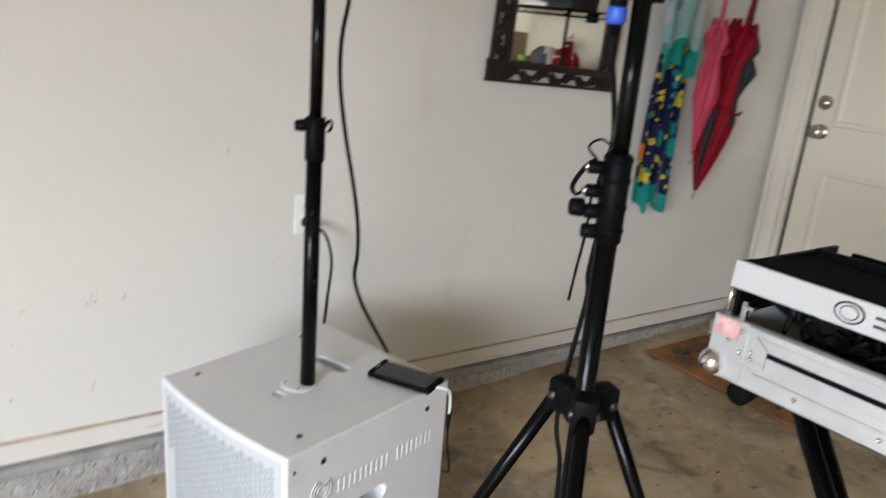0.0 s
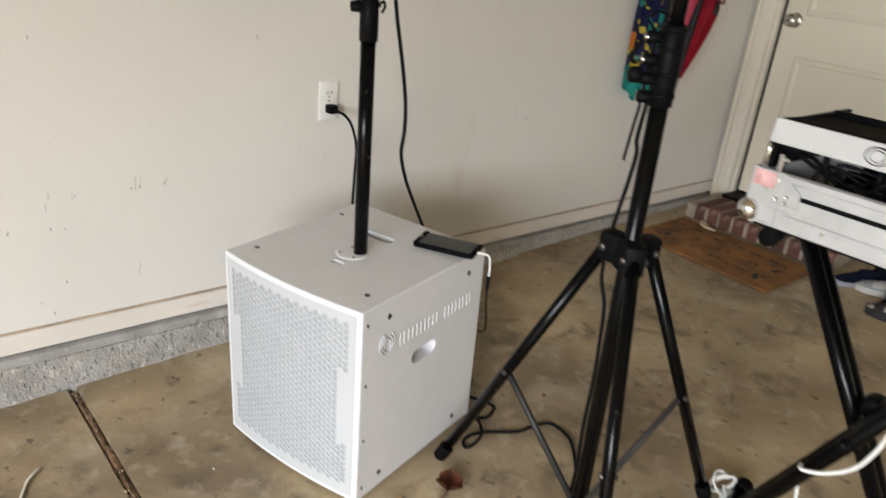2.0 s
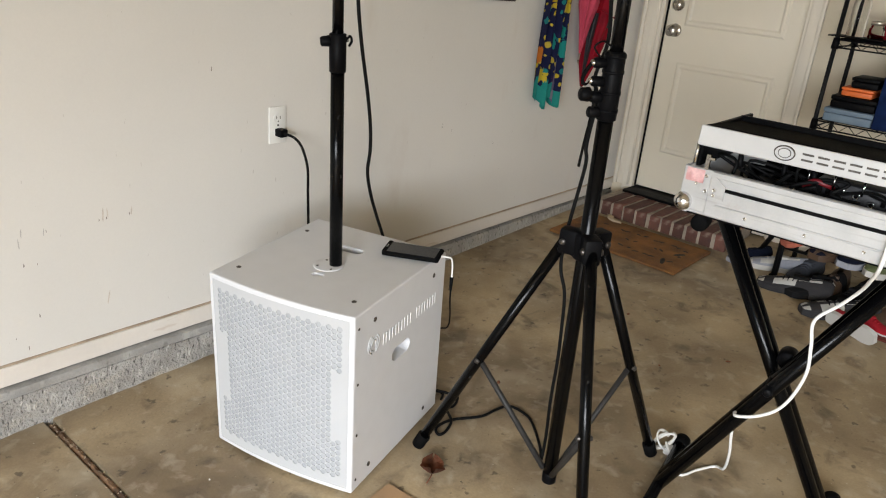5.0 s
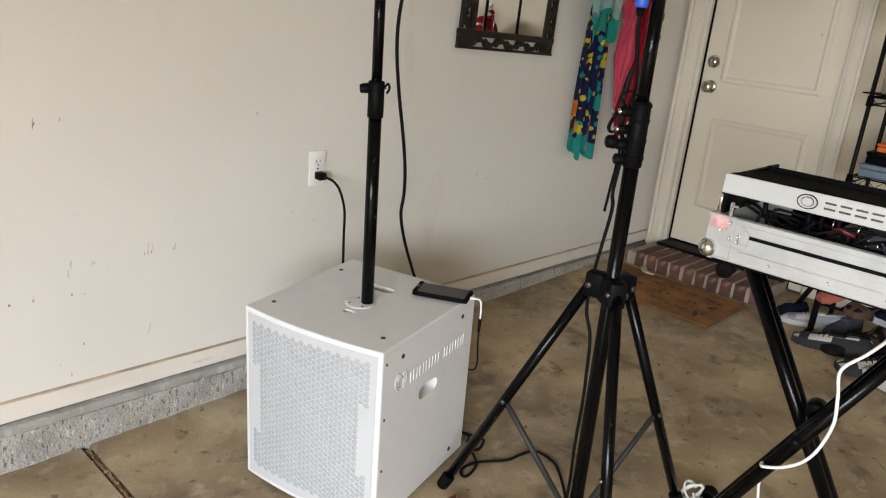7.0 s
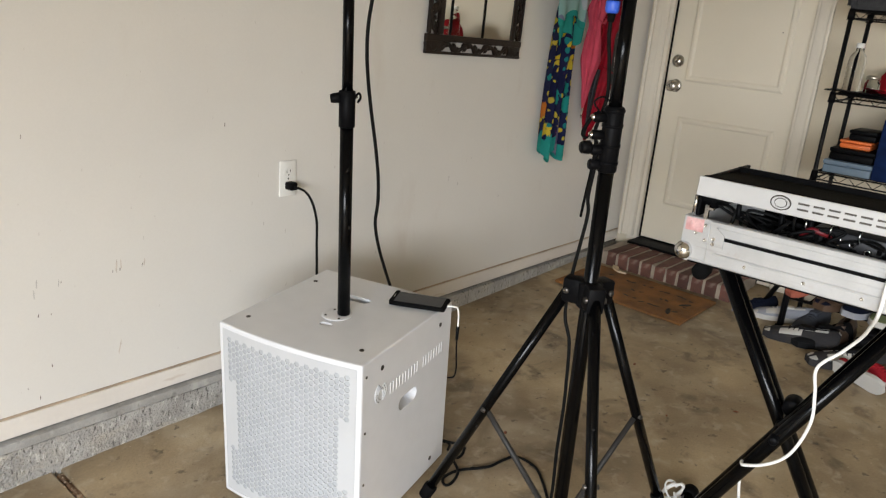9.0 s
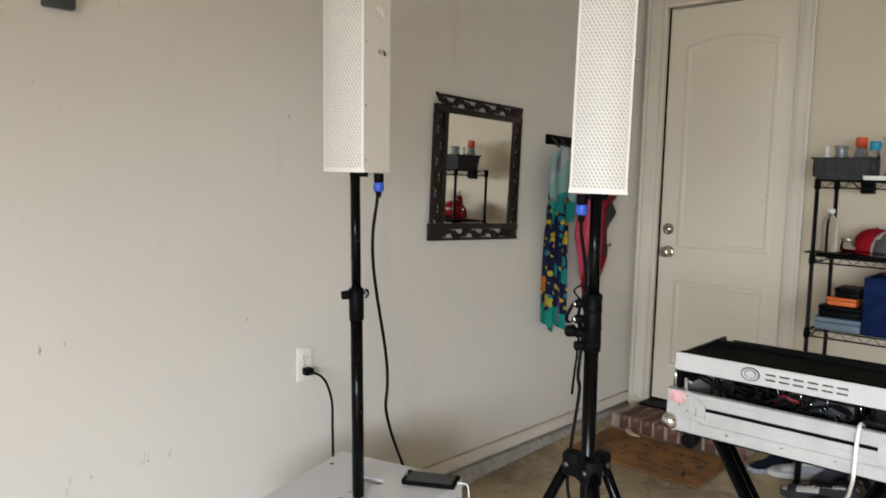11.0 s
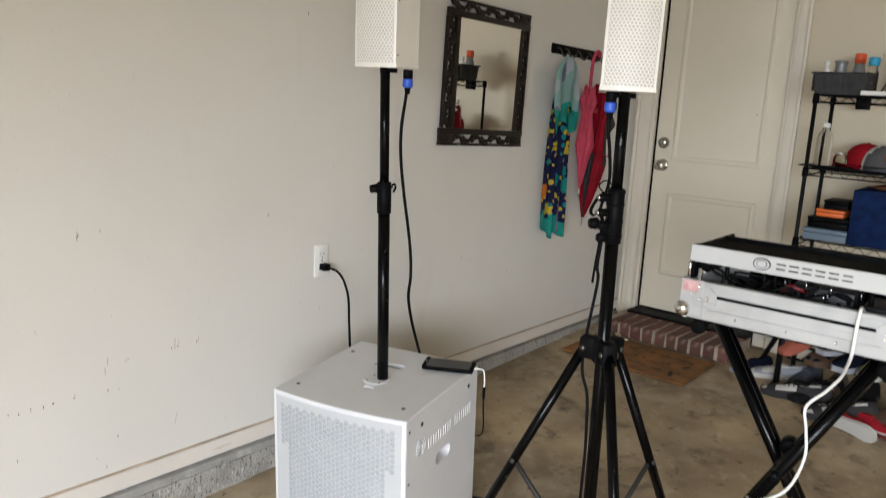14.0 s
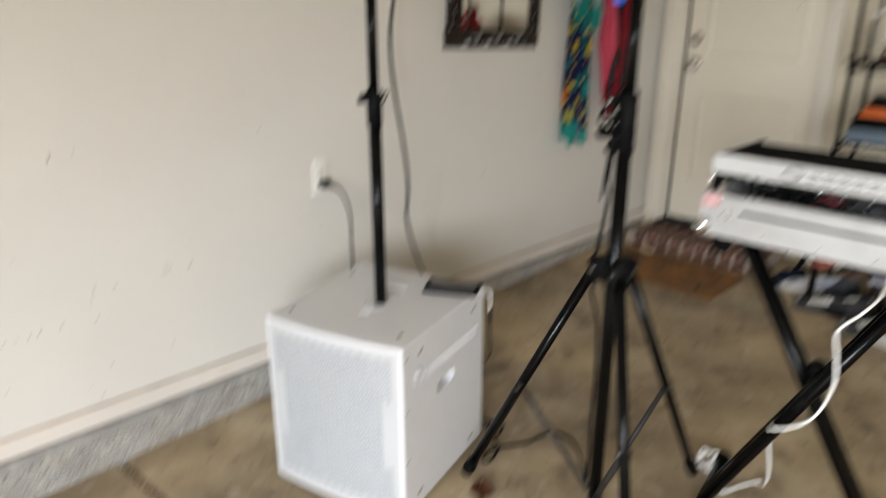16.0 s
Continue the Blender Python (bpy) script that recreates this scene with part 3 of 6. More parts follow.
# knob and deadbolt
for nm, yy, zz, pr in (("door_knob", 2.05, 0.972, [(0.031, 0), (0.032, 0.004), (0.026, 0.009), (0.012, 0.012), (0.011, 0.026), (0.020, 0.034), (0.027, 0.044), (0.028, 0.052), (0.022, 0.060), (0.010, 0.064)]),
                       ("deadbolt", 2.056, 1.092, [(0.030, 0), (0.031, 0.006), (0.027, 0.014), (0.020, 0.018), (0.019, 0.021)])):
    kb = part(nm, lathe(pr, 28, None, pose(0.0015, yy - 1.782, zz - 0.163, 0, -90, 0)), M_STEEL, door, "satin nickel " + ("knob" if nm == "door_knob" else "deadbolt"))
    part("keyhole", box(-0.068 if nm == "door_knob" else -0.023, -0.055 if nm == "door_knob" else -0.019, yy - 1.7835, yy - 1.7805, zz - 0.169, zz - 0.157), M_SCREW, kb)
part("nail_dent", lathe([(0.003, 0), (0.003, 0.0015)], 8, None, pose(0.0, 1.583 - 1.782, 1.265 - 0.163, 0, -90, 0)), M_SCREW, door)

# ---------------- brick step ----------------
SX0, SX1, STOP = 2.885, 3.205, 0.152
step = thing("brick_step", Matrix.Translation((SX0, 1.80, floor_z(2.9))), "brick step of rowlock bricks with pale mortar below the door", "step")
part("mortar_bed", box(0.003, SX1 - SX0, -0.348, 0.338, -0.02, STOP - floor_z(2.9) - 0.0025, 0.004, 1), M_MORTAR, step)
BRICK_ME = None
yb = -0.345
while yb < 0.30:
    bw = 0.053 + rng.uniform(-0.004, 0.004)
    if BRICK_ME is None:
        bo = part("brick", box(-0.1, 0.1, -0.028, 0.028, -0.042, 0.042, 0.005, 2), M_BRICK, step)
        BRICK_ME = bo.data
    else:
        bo = new("brick", BRICK_ME)
        bo.parent = step
    bo.matrix_local = pose(0.098 + rng.uniform(-0.004, 0.004), yb + bw / 2, 0.030 + rng.uniform(-0.003, 0.002), rng.uniform(-2, 2), rng.uniform(-1.5, 1.5), rng.uniform(-2, 2)) @ Matrix.Diagonal((1, bw / 0.056, 1, 1))
    bo = new("brick", BRICK_ME)
    bo.parent = step
    bo.matrix_local = pose(0.262 + rng.uniform(-0.004, 0.004), yb + bw / 2, 0.028 + rng.uniform(-0.002, 0.002), rng.uniform(-1, 1), 0, rng.uniform(-1, 1)) @ Matrix.Diagonal((0.58, bw / 0.056, 1, 1))
    yb += bw + 0.0125

# ---------------- door mat ----------------
mat_ob = thing("door_mat", Matrix.Translation((2.64, 1.80, floor_z(2.64) + 0.001)) @ SLOPE @ pose(0, 0, 0, 0, 0, -1), "worn brown coir door mat with faded dark print", "door mat")
b = box(-0.18, 0.18, -0.315, 0.315, 0, 0.013, 0.004, 2)
part("coir_top", b, M_MAT, mat_ob)
prng = random.Random(5)
for px, py, ang, ln in [(-0.1, -0.22, 20, 0.07), (0.02, -0.24, -35, 0.06), (-0.06, 0.22, 15, 0.05)] + [(rx + prng.uniform(-0.012, 0.012), -0.25 + 0.042 * k + prng.uniform(-0.01, 0.01), prng.uniform(50, 130), prng.uniform(0.016, 0.036)) for rx in (-0.09, 0.0, 0.09) for k in range(13) if prng.random() < 0.7]:
    part("print_mark", lathe([(0.5, 0), (0.5, 1)], 10, None, pose(px, py, 0.0125, 0, 0, ang) @ Matrix.Diagonal((ln, 0.022 if ln > 0.04 else 0.011, 0.0014, 1))), M_MATINK, mat_ob)


# ---------------- perforated fronts ----------------
def arc_x(y, half, sag):
    """Depth of a bulging front at y (negative is towards the listener)."""
    return -sag * (1 - (y / half) ** 2)


def honeycomb(cells, pitch, wall, depth, half, sag, x_off, solid=(), turn=0.0):
    """A perforated sheet: one ring of six faces and a hole wall for each cell centre (y, z); solid cells have no hole."""
    verts, faces = [], []
    ro, ri = pitch / math.sqrt(3), pitch / math.sqrt(3) - wall
    for cy, cz in cells:
        n0 = len(verts)
        for r, dx in ((ro, 0.0), (ri, 0.0), (ri * 0.97, depth)):
            for k in range(6):
                a = turn + k * math.pi / 3
                y, z = cy + r * math.cos(a), cz + r * math.sin(a)
                verts.append((arc_x(y, half, sag) + x_off + dx, y, z))
        for k in range(6):
            j = (k + 1) % 6
            faces.append((n0 + k, n0 + 6 + k, n0 + 6 + j, n0 + j))
            faces.append((n0 + 6 + k, n0 + 12 + k, n0 + 12 + j, n0 + 6 + j))
    for cy, cz in solid:
        n0 = len(verts)
        for k in range(6):
            a = turn + k * math.pi / 3
            y, z = cy + ro * math.cos(a), cz + ro * math.sin(a)
            verts.append((arc_x(y, half, sag) + x_off, y, z))
        faces.append(tuple(range(n0 + 5, n0 - 1, -1)))
    me = bpy.data.meshes.new("tmp")
    me.from_pydata(verts, [], faces)
    b = bmesh.new()
    b.from_mesh(me)
    bpy.data.meshes.remove(me)
    bmesh.ops.remove_doubles(b, verts=b.verts[:], dist=0.0002)
    bmesh.ops.recalc_face_normals(b, faces=b.faces[:])
    return b


def bulge_sheet(y0, y1, z0, z1, half, sag, x0, thick, n=10, bm=None):
    """A plate that follows the bulging front."""
    own = bmesh.new()
    rows = []
    for i in range(n + 1):
        y = y0 + (y1 - y0) * i / n
        x = arc_x(y, half, sag) + x0
        rows.append([own.verts.new(c) for c in ((x, y, z0), (x, y, z1), (x + thick, y, z1), (x + thick, y, z0))])
    for p, q in zip(rows, rows[1:]):
        for k in range(4):
            own.faces.new((p[k], p[(k + 1) % 4], q[(k + 1) % 4], q[k]))
    own.faces.new(rows[0][::-1])
    own.faces.new(rows[-1])
    bmesh.ops.recalc_face_normals(own, faces=own.faces[:])
    smooth(own, 30)
    return merge(bm, own)


def screw(parent, m, r=0.0045, name="screw", mat=None):
    """A countersunk screw with a cup washer, its head towards +z."""
    s = part(name, lathe([(r, 0), (r, 0.0012), (r * 0.75, 0.0016), (r * 0.62, 0.0006), (r * 0.25, 0.0004)], 14), M_STEEL if name == "rivet" else M_SCREW, parent)
    s.matrix_local = m
    return s


# ---------------- subwoofer ----------------
SUB = Matrix.Translation((0.568, 1.631, floor_z(0.568))) @ SLOPE @ pose(0, 0, 0, 0, 0, 14.6)
sub = thing("subwoofer", SUB, "white painted subwoofer cabinet with a bulging perforated front standing on concrete", "subwoofer")
SH, SD, SZ0, SZ1, SAG = 0.203, 0.434, 0.013, 0.486, 0.016
outline = [(SD, SH), (SD, -SH)] + [(arc_x(-SH + 2 * SH * i / 16, SH, SAG), -SH + 2 * SH * i / 16) for i in range(17)]
cab = prism(outline, SZ0, SZ1)
bmesh.ops.bevel(cab, geom=[e for e in cab.edges if (abs(e.verts[0].co.z - e.verts[1].co.z) < 1e-5 or abs(abs(e.verts[0].co.y) - SH) < 1e-5)], offset=0.004, segments=2, affect="EDGES", profile=0.5)
smooth(cab, 30)
# grip openings and pole socket cut into the cabinet
def cut(ob, cutters):
    for c in cutters:
        md = ob.modifiers.new("cut", "BOOLEAN")
        md.operation, md.object, md.solver = "DIFFERENCE", c, "EXACT"
    deps = bpy.context.evaluated_depsgraph_get()
    me = bpy.data.meshes.new_from_object(ob.evaluated_get(deps))
    ob.modifiers.clear()
    ob.data = me
    for c in cutters:
        bpy.data.objects.remove(c, do_unlink=True)


def stadium(length, w, n=10):
    out = []
    for s, c in ((1, length / 2 - w / 2), (-1, -length / 2 + w / 2)):
        for i in range(n + 1):
            a = -math.pi / 2 + math.pi * i / n
            out.append((c + s * w / 2 * math.cos(a), s * w / 2 * math.sin(a)))
    return out


body = part("cabinet", cab, M_SUB, sub)
grips = []
side_slot = part("grip", prism(stadium(0.088, 0.036), -0.03, 0.05), M_SUB)
side_slot.matrix_world = SUB @ pose(0.212, -SH, 0.304, 90, 0, 0)
top_slot = part("grip", prism(stadium(0.098, 0.032), -0.045, 0.03), M_SUB)
top_slot.matrix_world = SUB @ pose(0.300, 0.020, SZ1, 0, 0, 92)
dimple = part("grip", prism(stadium(0.032, 0.018), -0.006, 0.03), M_SUB)
dimple.matrix_world = SUB @ pose(0.131, -0.012, SZ1, 0, 0, 92)
bay = part("grip", box(-0.1, 0.016, -SH + 0.012, SH - 0.012, SZ0 + 0.012, SZ1 - 0.012), M_SUB)
bay.matrix_world = SUB
bpy.context.view_layer.update()
cut(body, [side_slot, top_slot, dimple, bay])
for f in body.data.polygons:
    f.use_smooth = False

# front: foam, solid plate areas and the perforated sheet
GH = SH - 0.0125
part("foam", bulge_sheet(-GH + 0.002, GH - 0.002, SZ0 + 0.014, SZ1 - 0.014, SH, SAG, 0.0022, 0.003, 14), M_FOAM, sub, "grey foam behind the grille")
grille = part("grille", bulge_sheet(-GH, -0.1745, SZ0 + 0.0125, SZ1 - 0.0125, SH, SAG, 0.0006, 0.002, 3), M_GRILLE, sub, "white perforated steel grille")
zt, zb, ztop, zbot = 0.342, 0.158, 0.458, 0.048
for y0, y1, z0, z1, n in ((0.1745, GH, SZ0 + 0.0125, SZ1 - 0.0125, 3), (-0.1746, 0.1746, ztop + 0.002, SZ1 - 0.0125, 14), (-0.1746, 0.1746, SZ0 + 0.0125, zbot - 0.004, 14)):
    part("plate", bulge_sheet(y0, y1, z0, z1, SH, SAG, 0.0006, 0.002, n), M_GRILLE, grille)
pitch = 0.0149
cells, solid = [], []
for ci in range(-14, 15):
    y = ci * pitch * math.sqrt(3) / 2
    for ri in range(-1, 30):
        z = zbot - 0.008 + ri * pitch + (ci % 2) * pitch / 2
        if z < zbot - 0.012 or z > ztop + 0.012:
            continue
        inside = zbot < z < ztop - 0.004 and (abs(y) < 0.150 or (abs(y) < 0.170 and (z > zt or z < zb)))
        (cells if inside else solid).append((y, z))
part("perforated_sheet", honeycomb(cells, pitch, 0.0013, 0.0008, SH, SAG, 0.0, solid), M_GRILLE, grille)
# pole socket and screws
part("socket_plate", lathe([(0.037, 0), (0.037, 0.0012), (0.035, 0.0018), (0.02, 0.0018)], 32, None, Matrix.Translation((0.190, -0.003, SZ1))), M_SUB, sub)
for k in range(4):
    a = math.pi / 4 + k * math.pi / 2
    screw(sub, pose(0.190 + 0.028 * math.cos(a), -0.003 + 0.028 * math.sin(a), SZ1 + 0.0016), 0.003)
for sx, sy in ((0.060, 0.165), (0.062, -0.160), (0.340, 0.172)):
    screw(sub, pose(sx, sy, SZ1, 0, 0, 0), 0.0058)
for sx, sz in ((0.083, 0.446), (0.368, 0.444), (0.074, 0.052), (0.354, 0.048)):
    screw(sub, pose(sx, -SH, sz, 90, 0, 0), 0.0062)
for sz in (0.451, 0.309, 0.171, 0.044):
    screw(sub, pose(0.017, -SH, sz, 90, 0, 0), 0.0035)
for fx, fy in ((0.05, 0.15), (0.05, -0.15), (0.36, 0.15), (0.36, -0.15)):
    part("foot", lathe([(0.016, 0), (0.018, 0.003), (0.018, SZ0 + 0.002)], 16, None, Matrix.Translation((fx, fy, 0))), M_RUBBER, sub, "black rubber foot")
# raised emblem and a row of raised plain bars on the side
emb = Matrix.Translation((0.080, -SH, 0.384)) @ pose(0, 0, 0, 90, 0, 0)
for r0, a0, a1 in ((0.010, -40, 200), (0.017, 100, 260), (0.024, 110, 250), (0.017, -60, 60), (0.024, -70, 50)):
    pts = [emb @ Vector((r0 * math.cos(radians(a0 + (a1 - a0) * i / 12)), r0 * math.sin(radians(a0 + (a1 - a0) * i / 12)), 0.0005)) for i in range(13)]
    part("emblem_ring", tube(pts, 0.002, 6, None, 1), M_GRILLE, sub)


def pair_mark(w, h, t, m, upright=True):
    """Two plain raised strokes side by side in the xy plane."""
    own = bmesh.new()
    for sgn in (-1, 1):
        if upright:
            box(sgn * w / 2 - t / 2, sgn * w / 2 + t / 2, -h / 2, h / 2, -0.001, 0.0013, 0.0005, 1, own)
        else:
            box(-w / 2, w / 2, sgn * h / 2 - t / 2, sgn * h / 2 + t / 2, -0.001, 0.001, 0.0004, 1, own)
    return merge(None, own, m)


x = 0.120
for i in range(9):
    if i == 5:
        x += 0.016
    part("raised_mark", pair_mark(0.0135, 0.029, 0.0056, Matrix.Translation((x + 0.0115, -SH, 0.374)) @ pose(0, 0, 0, 90, 0, 0)), M_SUB, sub)
    x += 0.0288

# ---------------- poles ----------------
P0, P1 = Vector((0.752, 1.667, 0.497)), Vector((0.742, 1.688, 1.352))


def on_pole(z, a=P0, b=P1):
    return a.lerp(b, (z - a.z) / (b.z - a.z))


pole = thing("speaker_pole", Matrix.Translation(P0), "black steel speaker pole standing in the subwoofer", "speaker pole")
def local(bm, m):
    bmesh.ops.transform(bm, matrix=m.inverted(), verts=bm.verts)
    return bm


MP = Matrix.Translation(P0)
part("lower_tube", local(rod(P0, on_pole(0.985), 0.0155, None, 24), MP), M_BLACK, pole)
part("collar", local(rod(on_pole(0.966), on_pole(1.050), 0.0190, None, 24, None, 0.002), MP), M_PLASTIC, pole)
part("upper_tube", local(rod(on_pole(1.03), on_pole(1.352), 0.0125, None, 24), MP), M_BLACK, pole)
c = on_pole(1.033)
knob = part("clamp_knob", local(rod(c + Vector((-0.012, 0.009, 0)), c + Vector((-0.031, 0.022, -0.003)), 0.0125, 0.0105, 8, None, 0.002), MP), M_PLASTIC, pole)
part("knob_stem", local(rod(c, c + Vector((0.020, -0.012, 0.004)), 0.004, None, 8), MP), M_STEEL, pole)
part("locking_pin", local(tube([c + Vector((0.012, -0.010, 0.0)), c + Vector((0.022, -0.014, 0.012)), c + Vector((0.026, -0.016, 0.002)), c + Vector((0.020, -0.014, -0.010))], 0.0028, 6), MP), M_PLASTIC, pole)

T0, T1 = Vector((0.982, 1.120, 0.062)), Vector((0.932, 1.107, 1.318))


def on_tri(z):
    return T0.lerp(T1, (z - T0.z) / (T1.z - T0.z))


HUB = on_tri(0.700)
MT = Matrix.Translation((T0.x, T0.y, floor_z(T0.x)))
tripod = thing("speaker_stand", MT, "black steel tripod speaker stand with spread legs", "speaker stand")
part("main_tube", local(rod(T0, on_tri(1.06), 0.0160, None, 24), MT), M_BLACK, tripod)
part("upper_tube", local(rod(on_tri(1.05), T1, 0.0132, None, 24), MT), M_BLACK, tripod)
part("end_cap", local(rod(on_tri(0.052), on_tri(0.085), 0.0175, None, 20, None, 0.004), MT), M_PLASTIC, tripod)
clamp = part("clamp", local(rod(on_tri(0.955), on_tri(1.088), 0.0200, None, 24, None, 0.003), MT), M_PLASTIC, tripod, "ribbed black plastic clamp")
for zz in (0.975, 1.01, 1.05, 1.08):
    part("rib", local(rod(on_tri(zz - 0.003), on_tri(zz + 0.003), 0.0214, None, 24), MT), M_PLASTIC, clamp)
side = Vector((-0.80, 0.60, 0))
for zz in (1.03, 1.065):
    c = on_tri(zz)
    part("lug", local(rod(c + side * 0.015, c + side * 0.042, 0.010, None, 10, None, 0.002), MT), M_PLASTIC, clamp)
    part("bolt", local(rod(c + side * 0.035 + Vector((0, 0, 0.0)), c + side * 0.047, 0.006, None, 8), MT), M_STEEL, clamp)
for zz in (1.0, 0.97):
    c = on_tri(zz)
    part("lug", local(rod(c + side * 0.015, c + side * 0.040, 0.011, None, 10, None, 0.002), MT), M_PLASTIC, clamp)
c = on_tri(1.004)
part("clamp_knob", local(rod(c + side * 0.040, c + side * 0.062, 0.0145, 0.013, 8, None, 0.003), MT), M_PLASTIC, clamp)
c = on_tri(1.075)
part("pin", local(tube([c + side * 0.03, c + side * 0.045 + Vector((0, 0, 0.018)), c + side * 0.03 + Vector((0, 0, 0.03)), c + side * 0.012 + Vector((0, 0, 0.022))], 0.002, 6), MT), M_PLASTIC, clamp)
strap = tube([c + side * 0.032, c + side * 0.046 + Vector((0, 0, -0.012)), c + side * 0.060 + Vector((0, 0, -0.040)), c + side * 0.052 + Vector((0, 0, -0.052)), c + side * 0.034 + Vector((0, 0, -0.040)), c + side * 0.030 + Vector((0, 0, -0.085)), c + side * 0.032 + Vector((0, 0, -0.125)), c + side * 0.036 + Vector((0, 0, -0.165)), c + side * 0.040 + Vector((0, 0, -0.215))], 0.0038, 6, None, 6, 0.3)
part("strap", local(strap, MT), M_RUBBER, tripod, "hanging black webbing strap")
# hub with three brackets
hub = part("hub", local(rod(on_tri(0.655), on_tri(0.715), 0.027, None, 24, None, 0.004), MT), M_PLASTIC, tripod)
FEET = [Vector((0.878, 1.462, 0.022)), Vector((1.307, 1.004, 0.035)), Vector((0.742, 0.880, 0.018))]
for i, ft in enumerate(FEET):
    d = Vector((ft.x - HUB.x, ft.y - HUB.y, 0)).normalized()
    top = HUB + d * 0.045 + Vector((0, 0, -0.012))
    lug = box(0.0, 0.056, -0.019, 0.019, -0.040, 0.016, 0.006, 2)
    bmesh.ops.transform(lug, matrix=Matrix.Translation(HUB) @ Matrix.Rotation(math.atan2(d.y, d.x), 4, "Z"), verts=lug.verts)
    part("bracket", local(lug, MT), M_PLASTIC, hub)
    n = Vector((-d.y, d.x, 0))
    part("bolt", local(rod(top - n * 0.024, top + n * 0.024, 0.007, None, 10, None, 0.002), MT), M_SCREW, hub)
    v = (ft - top).normalized()
    leg = part("leg", local(rod(top, ft - v * 0.02, 0.0125, None, 20), MT), M_BLACK, tripod)
    part("rubber_foot", local(rod(ft - v * 0.045, ft, 0.0175, 0.0165, 16, None, 0.004), MT), M_RUBBER, leg)
    s = 0.53
    mid = top.lerp(ft, s)
    low = on_tri(0.085) + d * 0.018
    flat = tube([mid, mid.lerp(low, 0.5), low], 0.0072, 8, None, 1)
    br = part("brace", local(flat, MT), M_BRACE, tripod, "flat dark grey brace")
    part("bolt", local(rod(mid - n * 0.017, mid + n * 0.017, 0.006, None, 10, None, 0.001), MT), M_SCREW, br)

# ---------------- column loudspeakers ----------------
def column(m, label):
    s = thing("column_loudspeaker", m, label, "loudspeaker", "pair of column loudspeakers")
    h, d, z1, sag = 0.0600, 0.128, 0.510, 0.012
    out = [(d * 0.86, h), (d, h * 0.62), (d, -h * 0.62), (d * 0.86, -h)] + [(arc_x(-h + 2 * h * i / 10, h, sag), -h + 2 * h * i / 10) for i in range(11)]
    cb = prism(out, 0.008, z1 - 0.008)
    part("cabinet", cb, M_COLUMN, s)
    for za, zb2 in ((0.0, 0.0085), (z1 - 0.0085, z1)):
        grown = [(x + (0.0015 if x > 0.05 else -0.002), y * 1.025) for x, y in out]
        part("end_cap", prism(grown, za, zb2), M_COLUMN, s)
    part("foam", bulge_sheet(-h + 0.004, h - 0.004, 0.012, z1 - 0.012, h, sag, -0.0024, 0.001, 10), M_FOAM_W, s)
    p = 0.0084
    cl, rw, zz = [], 0, 0.014
    while zz < z1 - 0.012:
        yy = -h + 0.0075 + (rw % 2) * p / 2
        while yy < h - 0.006:
            cl.append((yy, zz))
            yy += p
        zz += p * math.sqrt(3) / 2
        rw += 1
    g = part("grille", honeycomb(cl, p, 0.0014, 0.0008, h, sag, -0.0038, (), math.pi / 6), M_COLUMN, s, "white perforated steel grille")
    for y0, y1 in ((-h, -h + 0.006), (h - 0.006, h)):
        part("grille_edge", bulge_sheet(y0, y1, 0.008, z1 - 0.008, h, sag, -0.004, 0.004, 2), M_COLUMN, g)
    for zz in (0.03, 0.16, 0.31, 0.475):
        screw(s, pose(0.006, -h, zz, 90, 0, 0), 0.0022)
    for sy in (-1, 1):
        a = Vector((0.060, sy * h, 0.292))
        part("threaded_insert", rod(a, a + Vector((0, sy * 0.014, 0)), 0.0045, None, 12), M_STEEL, s)
    part("threaded_insert", rod((0.084, -h, 0.290), (0.084, -h - 0.002, 0.290), 0.0045, None, 12), M_SCREW, s)
    for k in range(9):
        part("raised_mark", pair_mark(0.014, 0.012, 0.0038, Matrix.Translation((0.063, -h, 0.108 + k * 0.0265)) @ pose(0, 0, 0, 90, 0, 0), False), M_COLUMN, s)
    for r0 in (0.006, 0.011, 0.016):
        pts = [Vector((0.063 + r0 * math.cos(radians(a)), -h - 0.0005, 0.385 + r0 * math.sin(radians(a)))) for a in range(-30, 151, 20)]
        part("emblem_ring", tube(pts, 0.0013, 6, None, 1), M_COLUMN, s)
    part("socket", lathe([(0.023, -0.012), (0.023, 0.002)], 20, None, Matrix.Translation((0.062, 0, 0))), M_PLASTIC, s)
    return s


column(Matrix.Translation((0.697, 1.676, 1.342)) @ pose(0, 0, 0, 0, -1.2, 13.5), "tall white column loudspeaker with a perforated front on the subwoofer pole")
column(Matrix.Translation((0.897, 1.083, 1.309)) @ Matrix.Rotation(radians(0.6), 4, Vector((0.78, 0.62, 0))) @ pose(0, 0, 0, 0, 1.6, 30), "tall white column loudspeaker with a perforated front on a tripod")


def plug(m, label):
    p = thing("speaker_plug", m, label, "cable plug", "speaker cable plugs")
    part("shell", lathe([(0.012, 0), (0.0125, -0.004), (0.0125, -0.022), (0.010, -0.024)], 16), M_PLASTIC, p)
    part("latch", box(0.008, 0.0145, -0.004, 0.004, -0.02, -0.004, 0.001, 1), M_CHROME, p)
    part("blue_ring", lathe([(0.0125, -0.0235), (0.0135, -0.026), (0.0135, -0.041), (0.0105, -0.046)], 16), M_BLUE, p)
    part("boot", lathe([(0.0085, -0.046), (0.006, -0.062)], 12), M_RUBBER, p)
    return p


def cable(label, pts, r, mat=None, name="cable", flat=1.0, group=""):
    ob = part(name, tube(pts, r, 8, None, 8, flat), mat or M_CABLE)
    return tagged(ob, label, "cable", group)


